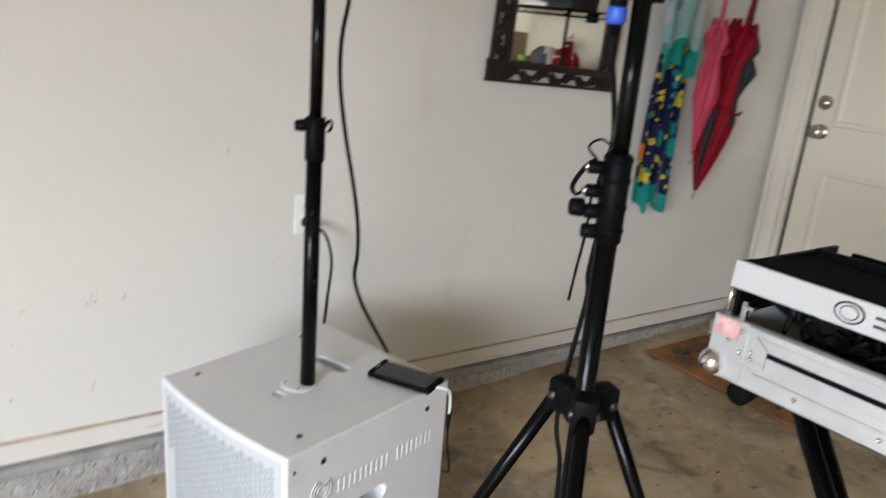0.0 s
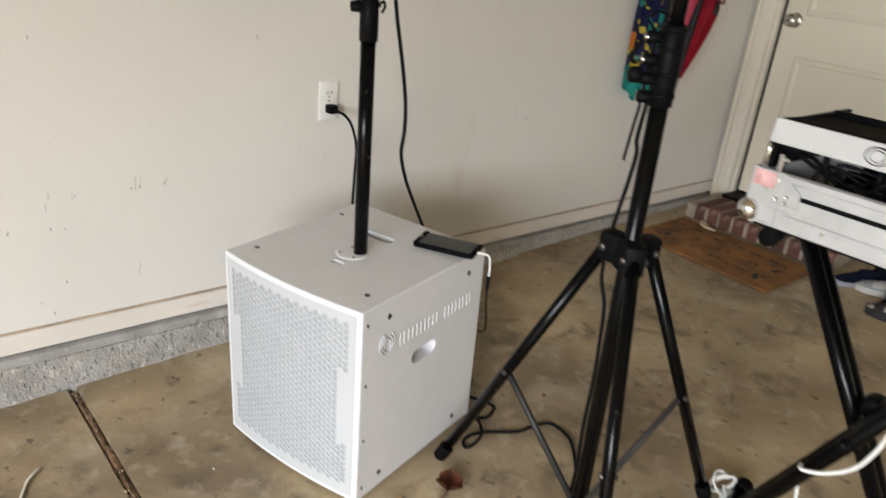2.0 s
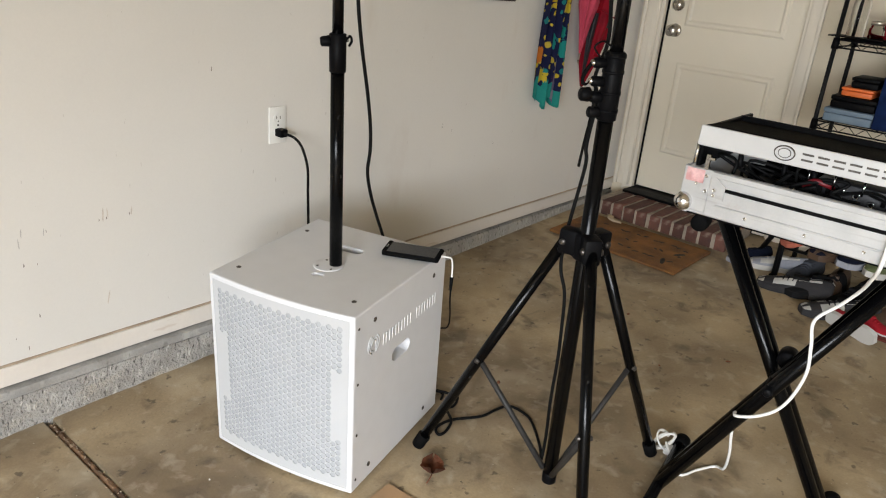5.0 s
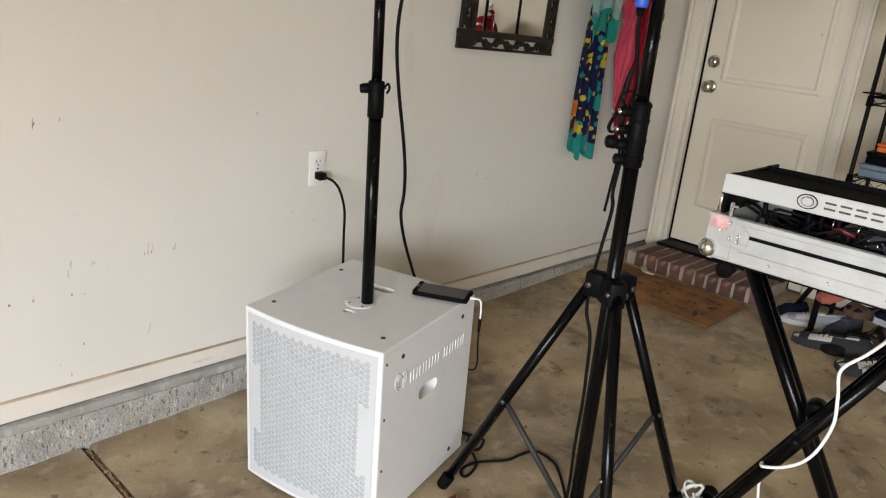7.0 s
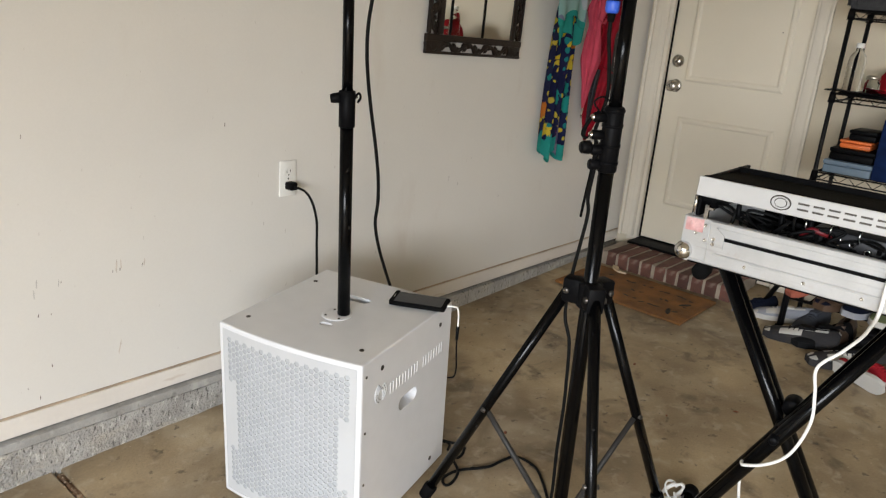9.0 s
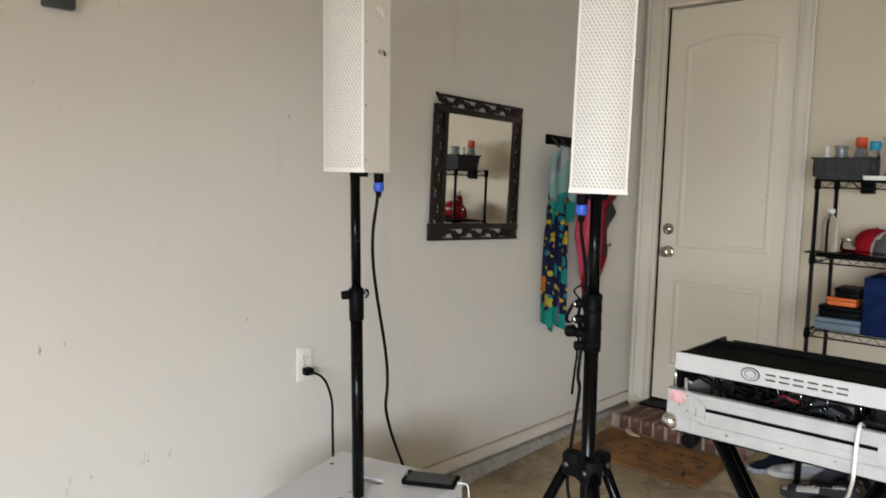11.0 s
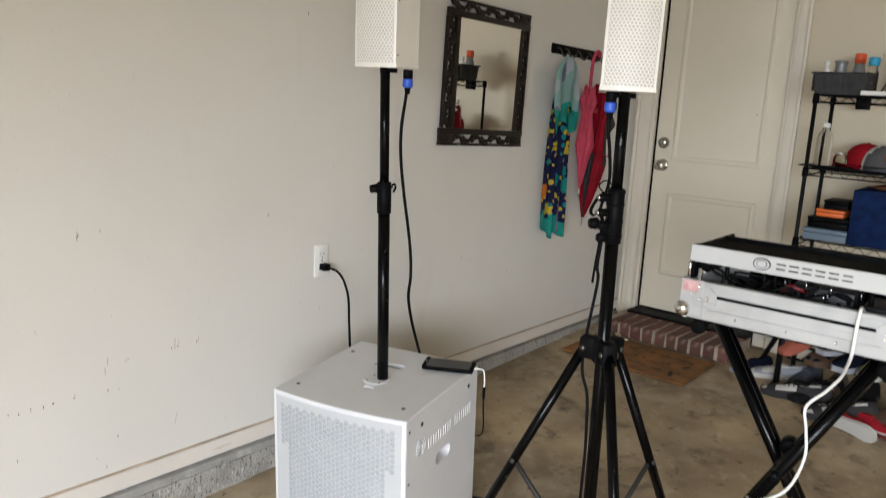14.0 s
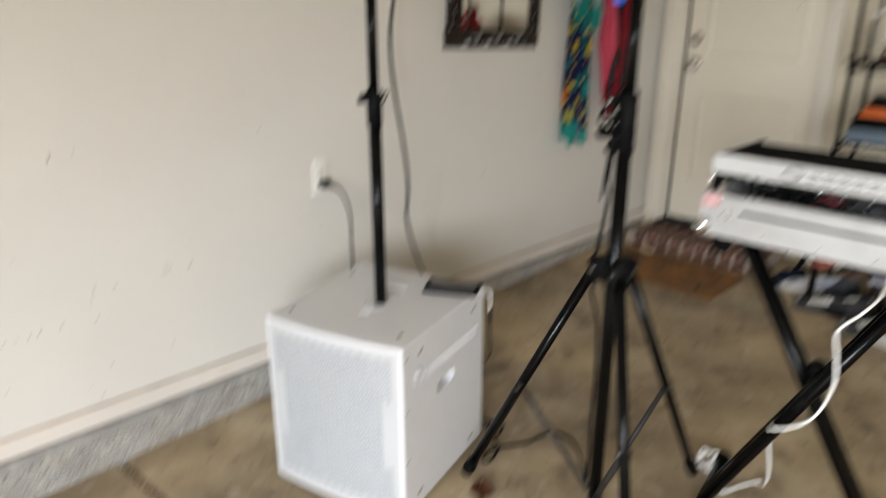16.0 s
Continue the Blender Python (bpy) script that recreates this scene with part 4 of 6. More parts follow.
plug(Matrix.Translation((0.790, 1.652, 1.341)), "black and blue locking speaker plug under a column loudspeaker")
plug(Matrix.Translation((0.912, 1.130, 1.307)), "black and blue locking speaker plug behind a tripod pole")
cable("black speaker cable hanging down the pole to the subwoofer", [(0.790, 1.653, 1.30), (0.787, 1.655, 1.263), (0.777, 1.656, 1.192), (0.780, 1.657, 1.117), (0.798, 1.659, 1.024), (0.827, 1.663, 0.915), (0.843, 1.665, 0.837), (0.848, 1.667, 0.775), (0.848, 1.672, 0.721), (0.881, 1.690, 0.652), (0.936, 1.720, 0.575), (0.988, 1.745, 0.503), (1.016, 1.752, 0.45), (1.020, 1.752, 0.39), (1.004, 1.750, 0.36)], 0.0042)
cable("black speaker cable running down the tripod", [(0.912, 1.130, 1.27), (0.918, 1.132, 1.22), (0.935, 1.133, 1.17), (0.955, 1.138, 1.10), (0.962, 1.158, 1.03), (0.97, 1.150, 0.986), (0.97, 1.157, 0.89), (0.97, 1.152, 0.847), (0.97, 1.170, 0.70), (0.97, 1.172, 0.613), (0.97, 1.152, 0.553), (0.972, 1.146, 0.458), (0.975, 1.145, 0.384), (0.98, 1.149, 0.271), (0.992, 1.152, 0.15), (0.998, 1.160, 0.07), (1.102, 1.223, 0.032), (1.180, 1.305, 0.034), (1.200, 1.352, 0.035), (1.196, 1.400, 0.034), (1.149, 1.414, 0.033), (1.099, 1.423, 0.031), (1.030, 1.467, 0.029), (0.984, 1.477, 0.028), (0.958, 1.469, 0.027), (0.950, 1.449, 0.027), (0.973, 1.446, 0.028), (1.010, 1.459, 0.035), (1.037, 1.496, 0.036), (1.050, 1.521, 0.030), (1.074, 1.509, 0.031), (1.106, 1.520, 0.032), (1.121, 1.545, 0.032), (1.05, 1.63, 0.06), (1.03, 1.64, 0.12), (1.012, 1.645, 0.14)], 0.0040)
cable("black loop of cable hanging behind the subwoofer", [(1.012, 1.60, 0.22), (1.045, 1.58, 0.19), (1.05, 1.56, 0.12), (1.03, 1.56, 0.06), (1.05, 1.58, 0.037), (1.09, 1.60, 0.033), (1.10, 1.57, 0.033), (1.07, 1.55, 0.036)], 0.0036)

# ---------------- wall outlet and mains cord ----------------
outlet = thing("wall_outlet", Matrix.Translation((0.998, 2.23, 0.705)), "white duplex wall outlet with a black plug in its lower socket", "outlet")
part("cover_plate", box(-0.031, 0.031, -0.006, 0, -0.056, 0.056, 0.003, 2), M_PAPER, outlet)
for zz in (0.020, -0.020):
    rc = part("receptacle", prism(stadium(0.034, 0.029), 0, 0.002, None, pose(0, -0.006, zz, 90, 0, 0)), M_PAPER, outlet)
    for xx in (-0.0065, 0.0065):
        part("slot", box(xx - 0.001, xx + 0.001, -0.0085, -0.0079, zz - 0.001, zz + 0.008), M_SCREW, rc)
    part("ground_hole", lathe([(0.0025, 0), (0.0025, 0.0005)], 10, None, pose(0, -0.008, zz - 0.008, 90, 0, 0)), M_SCREW, rc)
screw(outlet, pose(0, -0.006, 0, 90, 0, 0), 0.003)
cord = thing("power_cord", Matrix.Translation((0.998, 2.222, 0.685)), "black mains cord hanging from the wall outlet", "power cord")
MC = Matrix.Translation((0.998, 2.222, 0.685))
part("plug", box(-0.014, 0.014, -0.030, 0, -0.012, 0.012, 0.004, 2), M_PLASTIC, cord)
part("lead", local(tube([(0.998, 2.195, 0.684), (1.004, 2.178, 0.683), (1.020, 2.165, 0.672), (1.033, 2.15, 0.645), (1.034, 2.125, 0.59), (1.013, 2.095, 0.52), (0.988, 2.06, 0.44), (0.975, 2.04, 0.36), (0.99, 1.98, 0.30), (0.985, 1.93, 0.28)], 0.0042, 8), MC), M_CABLE, cord)

# ---------------- phone ----------------
PH = Matrix.Translation((0.940, 1.585, 0.5115)) @ SLOPE @ pose(0, 0, 0, 0, 0, -61)
phone = thing("phone", PH, "black mobile phone in a rugged case lying on the subwoofer", "phone")
part("case", box(-0.074, 0.074, -0.038, 0.038, 0, 0.011, 0.005, 3), M_RUBBER, phone)
part("screen", box(-0.064, 0.064, -0.032, 0.032, 0.0105, 0.0122, 0.0005, 1), M_GLASSBLACK, phone, "dark glossy screen")
part("bumper", box(-0.074, -0.062, -0.037, 0.037, 0.010, 0.0135, 0.0015, 1), M_RUBBER, phone)
part("speaker_slit", box(-0.0685, -0.0665, -0.009, 0.009, 0.0133, 0.0139), M_STEEL, phone)
wire = thing("phone_lead", Matrix.Translation((0.98, 1.52, 0.52)), "white phone adapter lead joined to a black audio lead", "cable")
MW = Matrix.Translation((0.98, 1.52, 0.52))
part("adapter", local(tube([(0.974, 1.522, 0.517), (0.984, 1.506, 0.518), (0.994, 1.501, 0.512), (0.998, 1.499, 0.49), (0.998, 1.498, 0.46)], 0.0024, 8), MW), M_WCABLE, wire)
part("adapter_plug", local(rod((0.968, 1.533, 0.517), (0.978, 1.516, 0.517), 0.004, None, 10), MW), M_WCABLE, wire)
part("jack", local(rod((0.998, 1.498, 0.462), (0.999, 1.499, 0.425), 0.0048, 0.004, 10), MW), M_PLASTIC, wire)
part("audio_lead", local(tube([(0.999, 1.499, 0.43), (1.004, 1.501, 0.39), (1.022, 1.510, 0.33), (1.040, 1.530, 0.29), (1.044, 1.555, 0.275)], 0.0022, 8), MW), M_CABLE, wire)

M_CASEBOX = material("dark_grey_housing", (0.018, 0.018, 0.02), 0.45, var=0.15, scale=20, grain=220, bump=0.1, spec=0.3)
M_REDLEAD = material("red_lead", (0.14, 0.004, 0.008), 0.5, var=0.1)
# ---------------- flight case on an X stand ----------------
CM = Matrix.Translation((1.035, 0.962, 0.790)) @ pose(0, 0, 0, 0, 0, 1.2)
# local: x back, y negative along the front, z up
CW, CD = 0.49, 0.36
case = thing("flight_case", CM, "open white and aluminium mixer flight case full of cables", "flight case")
part("front_rail", box(0.0, 0.012, -CW + 0.012, -0.012, 0.006, 0.098, 0.002, 1), M_ALU, case, "brushed aluminium front")
part("groove", box(-0.0015, 0.0, -CW + 0.070, -0.080, 0.062, 0.069), M_PLASTIC, case, "black slot along the front")
part("ridge", box(-0.002, 0.0, -CW + 0.055, -0.03, 0.030, 0.034, 0.001, 1), M_ALU, case)
part("ridge", box(-0.0035, 0.0, -CW + 0.014, -0.014, 0.086, 0.097, 0.001, 1), M_ALU, case)
part("side", box(0.012, CD, -0.012, 0.0, 0.0, 0.098, 0.002, 1), M_WHITE, case)
part("side", box(0.012, CD, -CW, -CW + 0.012, 0.0, 0.098, 0.002, 1), M_WHITE, case)
part("back", box(CD, CD + 0.012, -CW, 0.0, 0.0, 0.150, 0.002, 1), M_PLASTIC, case)
part("tray", box(0.012, CD, -CW + 0.012, -0.012, 0.0, 0.012), M_PLASTIC, case, "black tray floor")
for sy, yy in ((1, 0.0), (-1, -CW)):
    y0, y1 = (-0.052, 0.003) if sy > 0 else (-CW - 0.003, -CW + 0.052)
    cp = part("corner_plate", box(-0.004, -0.0005, y0, y1, 0.012, 0.099, 0.002, 1), M_ALU, case, "bright steel corner plate")
    part("corner_side", box(-0.004, 0.06, yy if sy > 0 else yy - 0.0035, yy + 0.0035 if sy > 0 else yy, 0.012, 0.099, 0.001, 1), M_ALU, cp)
    tip = [(y0, 0.02), (y0 - 0.03, 0.045), (y0 - 0.03, 0.072), (y0, 0.095)] if sy > 0 else [(y1, 0.095), (y1 + 0.03, 0.072), (y1 + 0.03, 0.045), (y1, 0.02)]
    part("corner_tongue", prism(tip, 0, 0.003, None, Matrix(((0, 0, -1, -0.0005), (1, 0, 0, 0), (0, 1, 0, 0), (0, 0, 0, 1)))), M_ALU, cp)
    bl = bmesh.new()
    bmesh.ops.create_uvsphere(bl, u_segments=20, v_segments=12, radius=0.019)
    bmesh.ops.translate(bl, vec=(-0.002, yy + sy * 0.0 - sy * 0.006, 0.026), verts=bl.verts)
    part("ball_corner", smooth(bl), M_CHROME, cp, "round polished ball corner")
    for ry, rz in ((0.012, 0.086), (0.042, 0.086), (0.025, 0.068), (0.045, 0.056), (0.062, 0.062), (0.062, 0.052)):
        screw(cp, pose(-0.004, yy - sy * ry, rz, 0, -90, 0), 0.0036, "rivet")
    if sy > 0:
        part("sticker", box(-0.0055, -0.0043, -0.038, -0.002, 0.070, 0.096), M_RED, case, "torn red sticker")
for yy in (-0.13, -0.24, -0.34):
    screw(case, pose(0.0, yy, 0.022, 0, -90, 0), 0.0034, "rivet")
# raised laptop shelf: white front strip and black top
shelf = part("sliding_shelf", box(0.0, 0.217, -CW - 0.004, -0.012, -0.008, 0.0, 0.002, 1), M_PLASTIC, case, "black sliding shelf over the case")
shelf.matrix_local = pose(-0.002, 0, 0.181, 0, 4.2, 0)
part("front_strip", box(-0.005, -0.0002, -CW - 0.004, -0.012, -0.038, 0.001, 0.0015, 1), M_WHITE, shelf, "white front strip")
part("rear_lip", box(0.207, 0.217, -CW - 0.004, -0.012, 0.0002, 0.013, 0.002, 1), M_PLASTIC, shelf)
part("felt", box(0.006, 0.205, -CW, -0.018, 0.0004, 0.002, 0.0008, 1), M_RUBBER, shelf)
for yy in (-0.012, -CW + 0.004):
    part("shelf_arm", box(0.012, 0.27, yy - 0.006, yy + 0.002, 0.098, 0.176, 0.001, 1), M_PLASTIC, case)
    part("hinge_arm", local(rod(CM @ Vector((-0.002, yy, 0.105)), CM @ Vector((0.002, yy, 0.150)), 0.004, None, 10), CM), M_CHROME, case)
part("latch", box(-0.006, 0.002, -0.042, -0.034, 0.098, 0.128, 0.001, 1), M_CHROME, case)
part("latch_tab", box(-0.008, 0.002, -0.052, -0.036, 0.118, 0.124, 0.001, 1), M_CHROME, case)
# emblem ring and plain dark bars on the strip
for r1, r2, rr in ((0.018, 0.013, 0.0022), (0.011, 0.0085, 0.0013)):
    ring = [Vector((-0.0052, -0.172 + r1 * math.cos(a), -0.0185 + r2 * math.sin(a))) for a in [i * math.pi / 12 for i in range(25)]]
    part("emblem_ring", tube(ring, rr, 6, None, 1, 0.4), M_SCREW, shelf)
for i in range(6):
    y = -0.212 - i * 0.0262
    part("dark_mark", pair_mark(0.0195, 0.0105, 0.0036, Matrix.Translation((-0.0051, y, -0.0185)) @ Matrix(((0, 0, -1, 0), (1, 0, 0, 0), (0, 1, 0, 0), (0, 0, 0, 1))), False), M_SCREW, shelf)
# mixer panel with jacks, and the tangle of leads inside
mx = part("mixer_panel", box(0.090, 0.19, -0.345, -0.215, 0.012, 0.112, 0.005, 2), M_CASEBOX, case, "dark grey mixer back panel with sockets")
for i, (yy, zz) in enumerate(((-0.262, 0.096), (-0.262, 0.082), (-0.288, 0.094), (-0.288, 0.080), (-0.316, 0.084))):
    part("jack_ring", lathe([(0.0065, 0), (0.0065, 0.003), (0.004, 0.004), (0.004, 0.001)], 16, None, pose(0.090, yy, zz, 0, -90, 0)), M_CHROME, mx)
    part("jack_hole", lathe([(0.0032, 0), (0.0032, 0.0044)], 12, None, pose(0.090, yy, zz, 0, -90, 0)), M_PLASTIC, mx)
for yy in (-0.225, -0.24, -0.335):
    part("switch", box(0.084, 0.090, yy - 0.004, yy + 0.004, 0.086, 0.098, 0.001, 1), M_RUBBER, mx)
unit = part("player_unit", box(0.085, 0.20, -CW + 0.03, -0.360, 0.012, 0.092, 0.004, 2), M_CASEBOX, case, "dark grey equipment box with a pale mark")
part("pale_mark", box(0.0842, 0.0848, -CW + 0.045, -0.385, 0.066, 0.071), M_ALU, unit)
part("pale_mark", box(0.0842, 0.0848, -CW + 0.055, -0.395, 0.058, 0.060), M_ALU, unit)
for k, yy in enumerate((-0.355, -0.375, -0.43, -0.455)):
    part("knob", rod((0.10, yy, 0.092), (0.10, yy, 0.116 + 0.006 * (k % 2)), 0.006, 0.005, 12), M_PLASTIC, unit)
part("rear_plate", box(0.20, 0.204, -0.088, -0.015, 0.085, 0.150, 0.002, 1), M_ALU, case, "brushed metal plate at the back of the case")
part("paper_slip", box(0.120, 0.122, -0.235, -0.19, 0.118, 0.140), M_PAPER, case, "white paper slip")
for yy in (-0.075, -0.16, -0.215):
    part("plug_body", rod((0.075, yy, 0.10), (0.10, yy + 0.012, 0.142), 0.0058, 0.0045, 10), M_PLASTIC, case)
for yy in (-0.205, -0.25, -0.30, -0.36):
    part("metal_pin", rod((0.07, yy, 0.10), (0.07, yy, 0.128), 0.0018, None, 8), M_CHROME, case)
crng = random.Random(21)
for k in range(9):
    y0 = crng.uniform(-0.40, -0.05)
    pts = [Vector((0.05 + 0.08 * crng.random(), y0, 0.02))]
    for j in range(6):
        pts.append(Vector((crng.uniform(0.04, 0.135), max(-CW + 0.03, min(-0.03, y0 + crng.uniform(-0.09, 0.09))), crng.uniform(0.03, 0.12))))
    part("lead", tube(pts, crng.choice((0.003, 0.0035, 0.0045)), 6), M_CABLE, case)
for k in range(5):
    c = Vector((0.09 + 0.006 * k, -0.13, 0.085 - 0.008 * k))
    pts = [c + Vector((0.025 * math.cos(a), 0.055 * math.sin(a), 0.022 * math.sin(a + k))) for a in [i * math.pi / 10 for i in range(21)]]
    part("coil", tube(pts, 0.003, 6, None, 1), M_CABLE, case)
part("red_lead", tube([(0.075, -0.20, 0.09), (0.070, -0.215, 0.108), (0.072, -0.235, 0.106), (0.085, -0.25, 0.10)], 0.005, 8), M_REDLEAD, case)
part("gadget", box(0.07, 0.13, -0.20, -0.10, 0.012, 0.082, 0.006, 2), M_CASEBOX, case)

# X stand under the case
XM = Matrix.Translation((1.055, 0.905, 0.0)) @ pose(0, 0, 0, 0, 0, 9)
xs = thing("keyboard_stand", Matrix.Translation((1.2, 0.74, floor_z(1.2))), "black folding X-shaped keyboard stand", "keyboard stand")
MX = Matrix.Translation((1.2, 0.74, floor_z(1.2)))


def X(x, y, z):
    return XM @ Vector((x, y, z))


TOPZ, XW = 0.765, 0.375
for yy, zf, zt2 in ((0.0, 0.045, TOPZ), (-XW, 0.045, TOPZ - 0.02)):
    ft = part("foot_bar", local(rod(X(0, yy, zf), X(0.335, yy, zf + 0.012), 0.014, None, 16), MX), M_BLACK, xs)
    for xx in (0.0, 0.335):
        part("end_cap", local(rod(X(xx - 0.018, yy, zf + 0.036 * xx), X(xx + 0.018, yy, zf + 0.036 * xx), 0.021, None, 16, None, 0.004), MX), M_RUBBER, ft)
    yt = yy + (0.022 if yy == 0 else 0.0)
    tb = part("top_bar", local(rod(X(0.045, yt, zt2), X(0.38, yt, zt2), 0.0135, None, 16), MX), M_BLACK, xs)
    for xx in (0.045, 0.38):
        part("end_cap", local(rod(X(xx - 0.022, yt, zt2), X(xx + 0.018, yt, zt2), 0.018, None, 16, None, 0.004), MX), M_RUBBER, tb)
for (xa, xb), (ya, yb2) in (((0.130, 0.172), (0.0, -XW)), ((0.214, 0.256), (-XW, 0.0))):
    for xx in (xa, xb):
        part("leg", local(rod(X(xx, ya, 0.05), X(xx, yb2 + (0.02 if yb2 == 0 else 0.0), TOPZ - 0.01), 0.0155, None, 16), MX), M_BLACK, xs)
part("pivot_bolt", local(rod(X(0.100, -XW / 2 + 0.005, 0.405), X(0.29, -XW / 2 + 0.005, 0.405), 0.010, None, 12, None, 0.002), MX), M_PLASTIC, xs)
part("gear_knob", local(rod(X(0.196, -XW / 2 - 0.01, 0.448), X(0.24, -XW / 2 - 0.01, 0.448), 0.022, None, 20, None, 0.004), MX), M_PLASTIC, xs)

cable("white flat cord running from the case down the stand", [CM @ Vector((0.05, -0.372, 0.09)), CM @ Vector((0.012, -0.374, 0.103)), CM @ Vector((-0.007, -0.375, 0.098)), (1.031, 0.588, 0.850), (1.032, 0.589, 0.797), (1.075, 0.602, 0.757), (1.13, 0.621, 0.712), (1.152, 0.650, 0.665), (1.152, 0.686, 0.616), (1.158, 0.680, 0.56), (1.162, 0.674, 0.497), (1.166, 0.688, 0.43), (1.168, 0.711, 0.383), (1.166, 0.748, 0.350), (1.168, 0.786, 0.331), (1.192, 0.796, 0.325), (1.215, 0.800, 0.295), (1.235, 0.802, 0.240), (1.28, 0.806, 0.16), (1.345, 0.825, 0.07), (1.383, 0.857, 0.038), (1.335, 0.885, 0.036), (1.281, 0.906, 0.036), (1.296, 0.937, 0.038), (1.327, 0.960, 0.045), (1.345, 0.985, 0.065)], 0.0036, M_WCABLE)
tie = thing("cord_tie", Matrix.Translation((1.352, 0.992, floor_z(1.35))), "white bundled cord plug and tie on the concrete floor", "cord tie")
for k in range(3):
    pts = [Vector((0.028 * math.cos(a + k) * (1 - 0.2 * k), 0.020 * math.sin(a), 0.028 + 0.02 * math.sin(a + 2 * k))) for a in [i * math.pi / 6 for i in range(12)]]
    part("loop", tube(pts, 0.0045, 6, None, 4, 0.6), M_WCABLE, tie)
part("plug", box(-0.02, 0.01, -0.03, -0.008, 0.0, 0.02, 0.004, 2), M_WCABLE, tie)

# ---------------- mirror ----------------
MR = Matrix.Translation((1.845, 2.2292, 1.365)) @ pose(0, 0, 0, 0, 1.6, 0)
# local: x along the wall, y out of the wall is negative, z up
mirror = thing("wall_mirror", MR, "wall mirror in a dark carved scrollwork frame hung slightly crooked", "mirror")
part("mirror_glass", box(-0.205, 0.213, -0.003, 0.003, -0.225, 0.222), M_MIRROR, mirror, "silvered mirror glass").matrix_local = pose(0, -0.0135, 0, 0.5, 0, -1.1)
part("backing", box(-0.205, 0.216, -0.006, 0.0, -0.228, 0.226), M_FRAME, mirror)


def carved(name, x0, x1, z0, z1, along, outer):
    """One side of the frame: two beads with openwork scrolls between them; outer tells on which side the thin outer bead lies."""
    thin, thick = 0.010, 0.024
    lo, hi = (thin, thick) if outer < 0 else (thick, thin)
    if along == "x":
        fr = part(name, box(x0, x1, -0.024, -0.0065, z0, z0 + lo, 0.003, 2), M_FRAME, mirror)
        part("bead", box(x0, x1, -0.024, -0.0065, z1 - hi, z1, 0.003, 2), M_FRAME, fr)
        mid, w = (z0 + lo + z1 - hi) / 2, z1 - z0 - lo - hi
    else:
        fr = part(name, box(x0, x0 + lo, -0.024, -0.0065, z0, z1, 0.003, 2), M_FRAME, mirror)
        part("bead", box(x1 - hi, x1, -0.024, -0.0065, z0, z1, 0.003, 2), M_FRAME, fr)
        mid, w = (x0 + lo + x1 - hi) / 2, x1 - x0 - lo - hi
    length = (x1 - x0) if along == "x" else (z1 - z0)
    n = max(3, round(length / 0.064))

    def at(u, v, y):
        return (x0 + u, y, mid + v) if along == "x" else (mid + v, y, z0 + u)

    for i in range(n):
        c, s = (i + 0.5) / n * length, 1 if i % 2 else -1
        pts = []
        for k in range(18):
            a = k / 17 * 4.6
            r = 0.50 * w * (1 - 0.15 * a)
            pts.append(at(c + r * math.cos(a) * 1.2, s * r * math.sin(a), -0.016))
        part("scroll", tube(pts, 0.0082, 6, None, 1, taper=lambda q: 1.15 - 0.4 * q), M_FRAME, fr)
        stem = [at(c - length / n * 0.5, -s * w * 0.35, -0.014), at(c - length / n * 0.2, s * w * 0.05, -0.017), at(c + length / n * 0.15, s * w * 0.30, -0.015), at(c + length / n * 0.5, s * w * 0.42, -0.014)]
        part("stem", tube(stem, 0.0070, 6, None, 4), M_FRAME, fr)
        lx, ly, lz = at(c, 0, -0.0155)
        lf = lathe([(0.0, -0.5), (0.34, -0.25), (0.4, 0.0), (0.25, 0.3), (0.0, 0.5)], 8, None, Matrix.Translation((lx, ly, lz)) @ pose(0, 0, 0, 0, (55 if along == "z" else 35) * s, 0) @ Matrix.Diagonal((0.034, 0.015, w * 1.05, 1)), caps=False)
        part("leaf", lf, M_FRAME, fr)


carved("bottom_rail", -0.275, 0.278, -0.281, -0.213, "x", -1)
carved("top_rail", -0.240, 0.278, 0.212, 0.280, "x", 1)
carved("left_stile", -0.266, -0.192, -0.2125, 0.2115, "z", -1)
carved("right_stile", 0.206, 0.274, -0.2125, 0.2115, "z", 1)
for cx0, cx1, cz0, cz1 in ((-0.2735, -0.192, -0.2795, -0.2130), (0.206, 0.2765, -0.2795, -0.2130), (0.206, 0.2765, 0.2120, 0.2785)):
    part("corner_block", box(cx0, cx1, -0.0215, -0.0066, cz0, cz1, 0.004, 2), M_FRAME, mirror)
part("stile_cap", box(-0.2655, -0.193, -0.0215, -0.0066, 0.2115, 0.2420, 0.005, 2), M_FRAME, mirror)
part("corner_tip", prism([(-0.262, 0.284), (-0.236, 0.250), (-0.226, 0.272)], 0, 0.014, None, Matrix(((1, 0, 0, 0), (0, 0, -1, -0.008), (0, 1, 0, 0), (0, 0, 0, 1)))), M_FRAME, mirror)

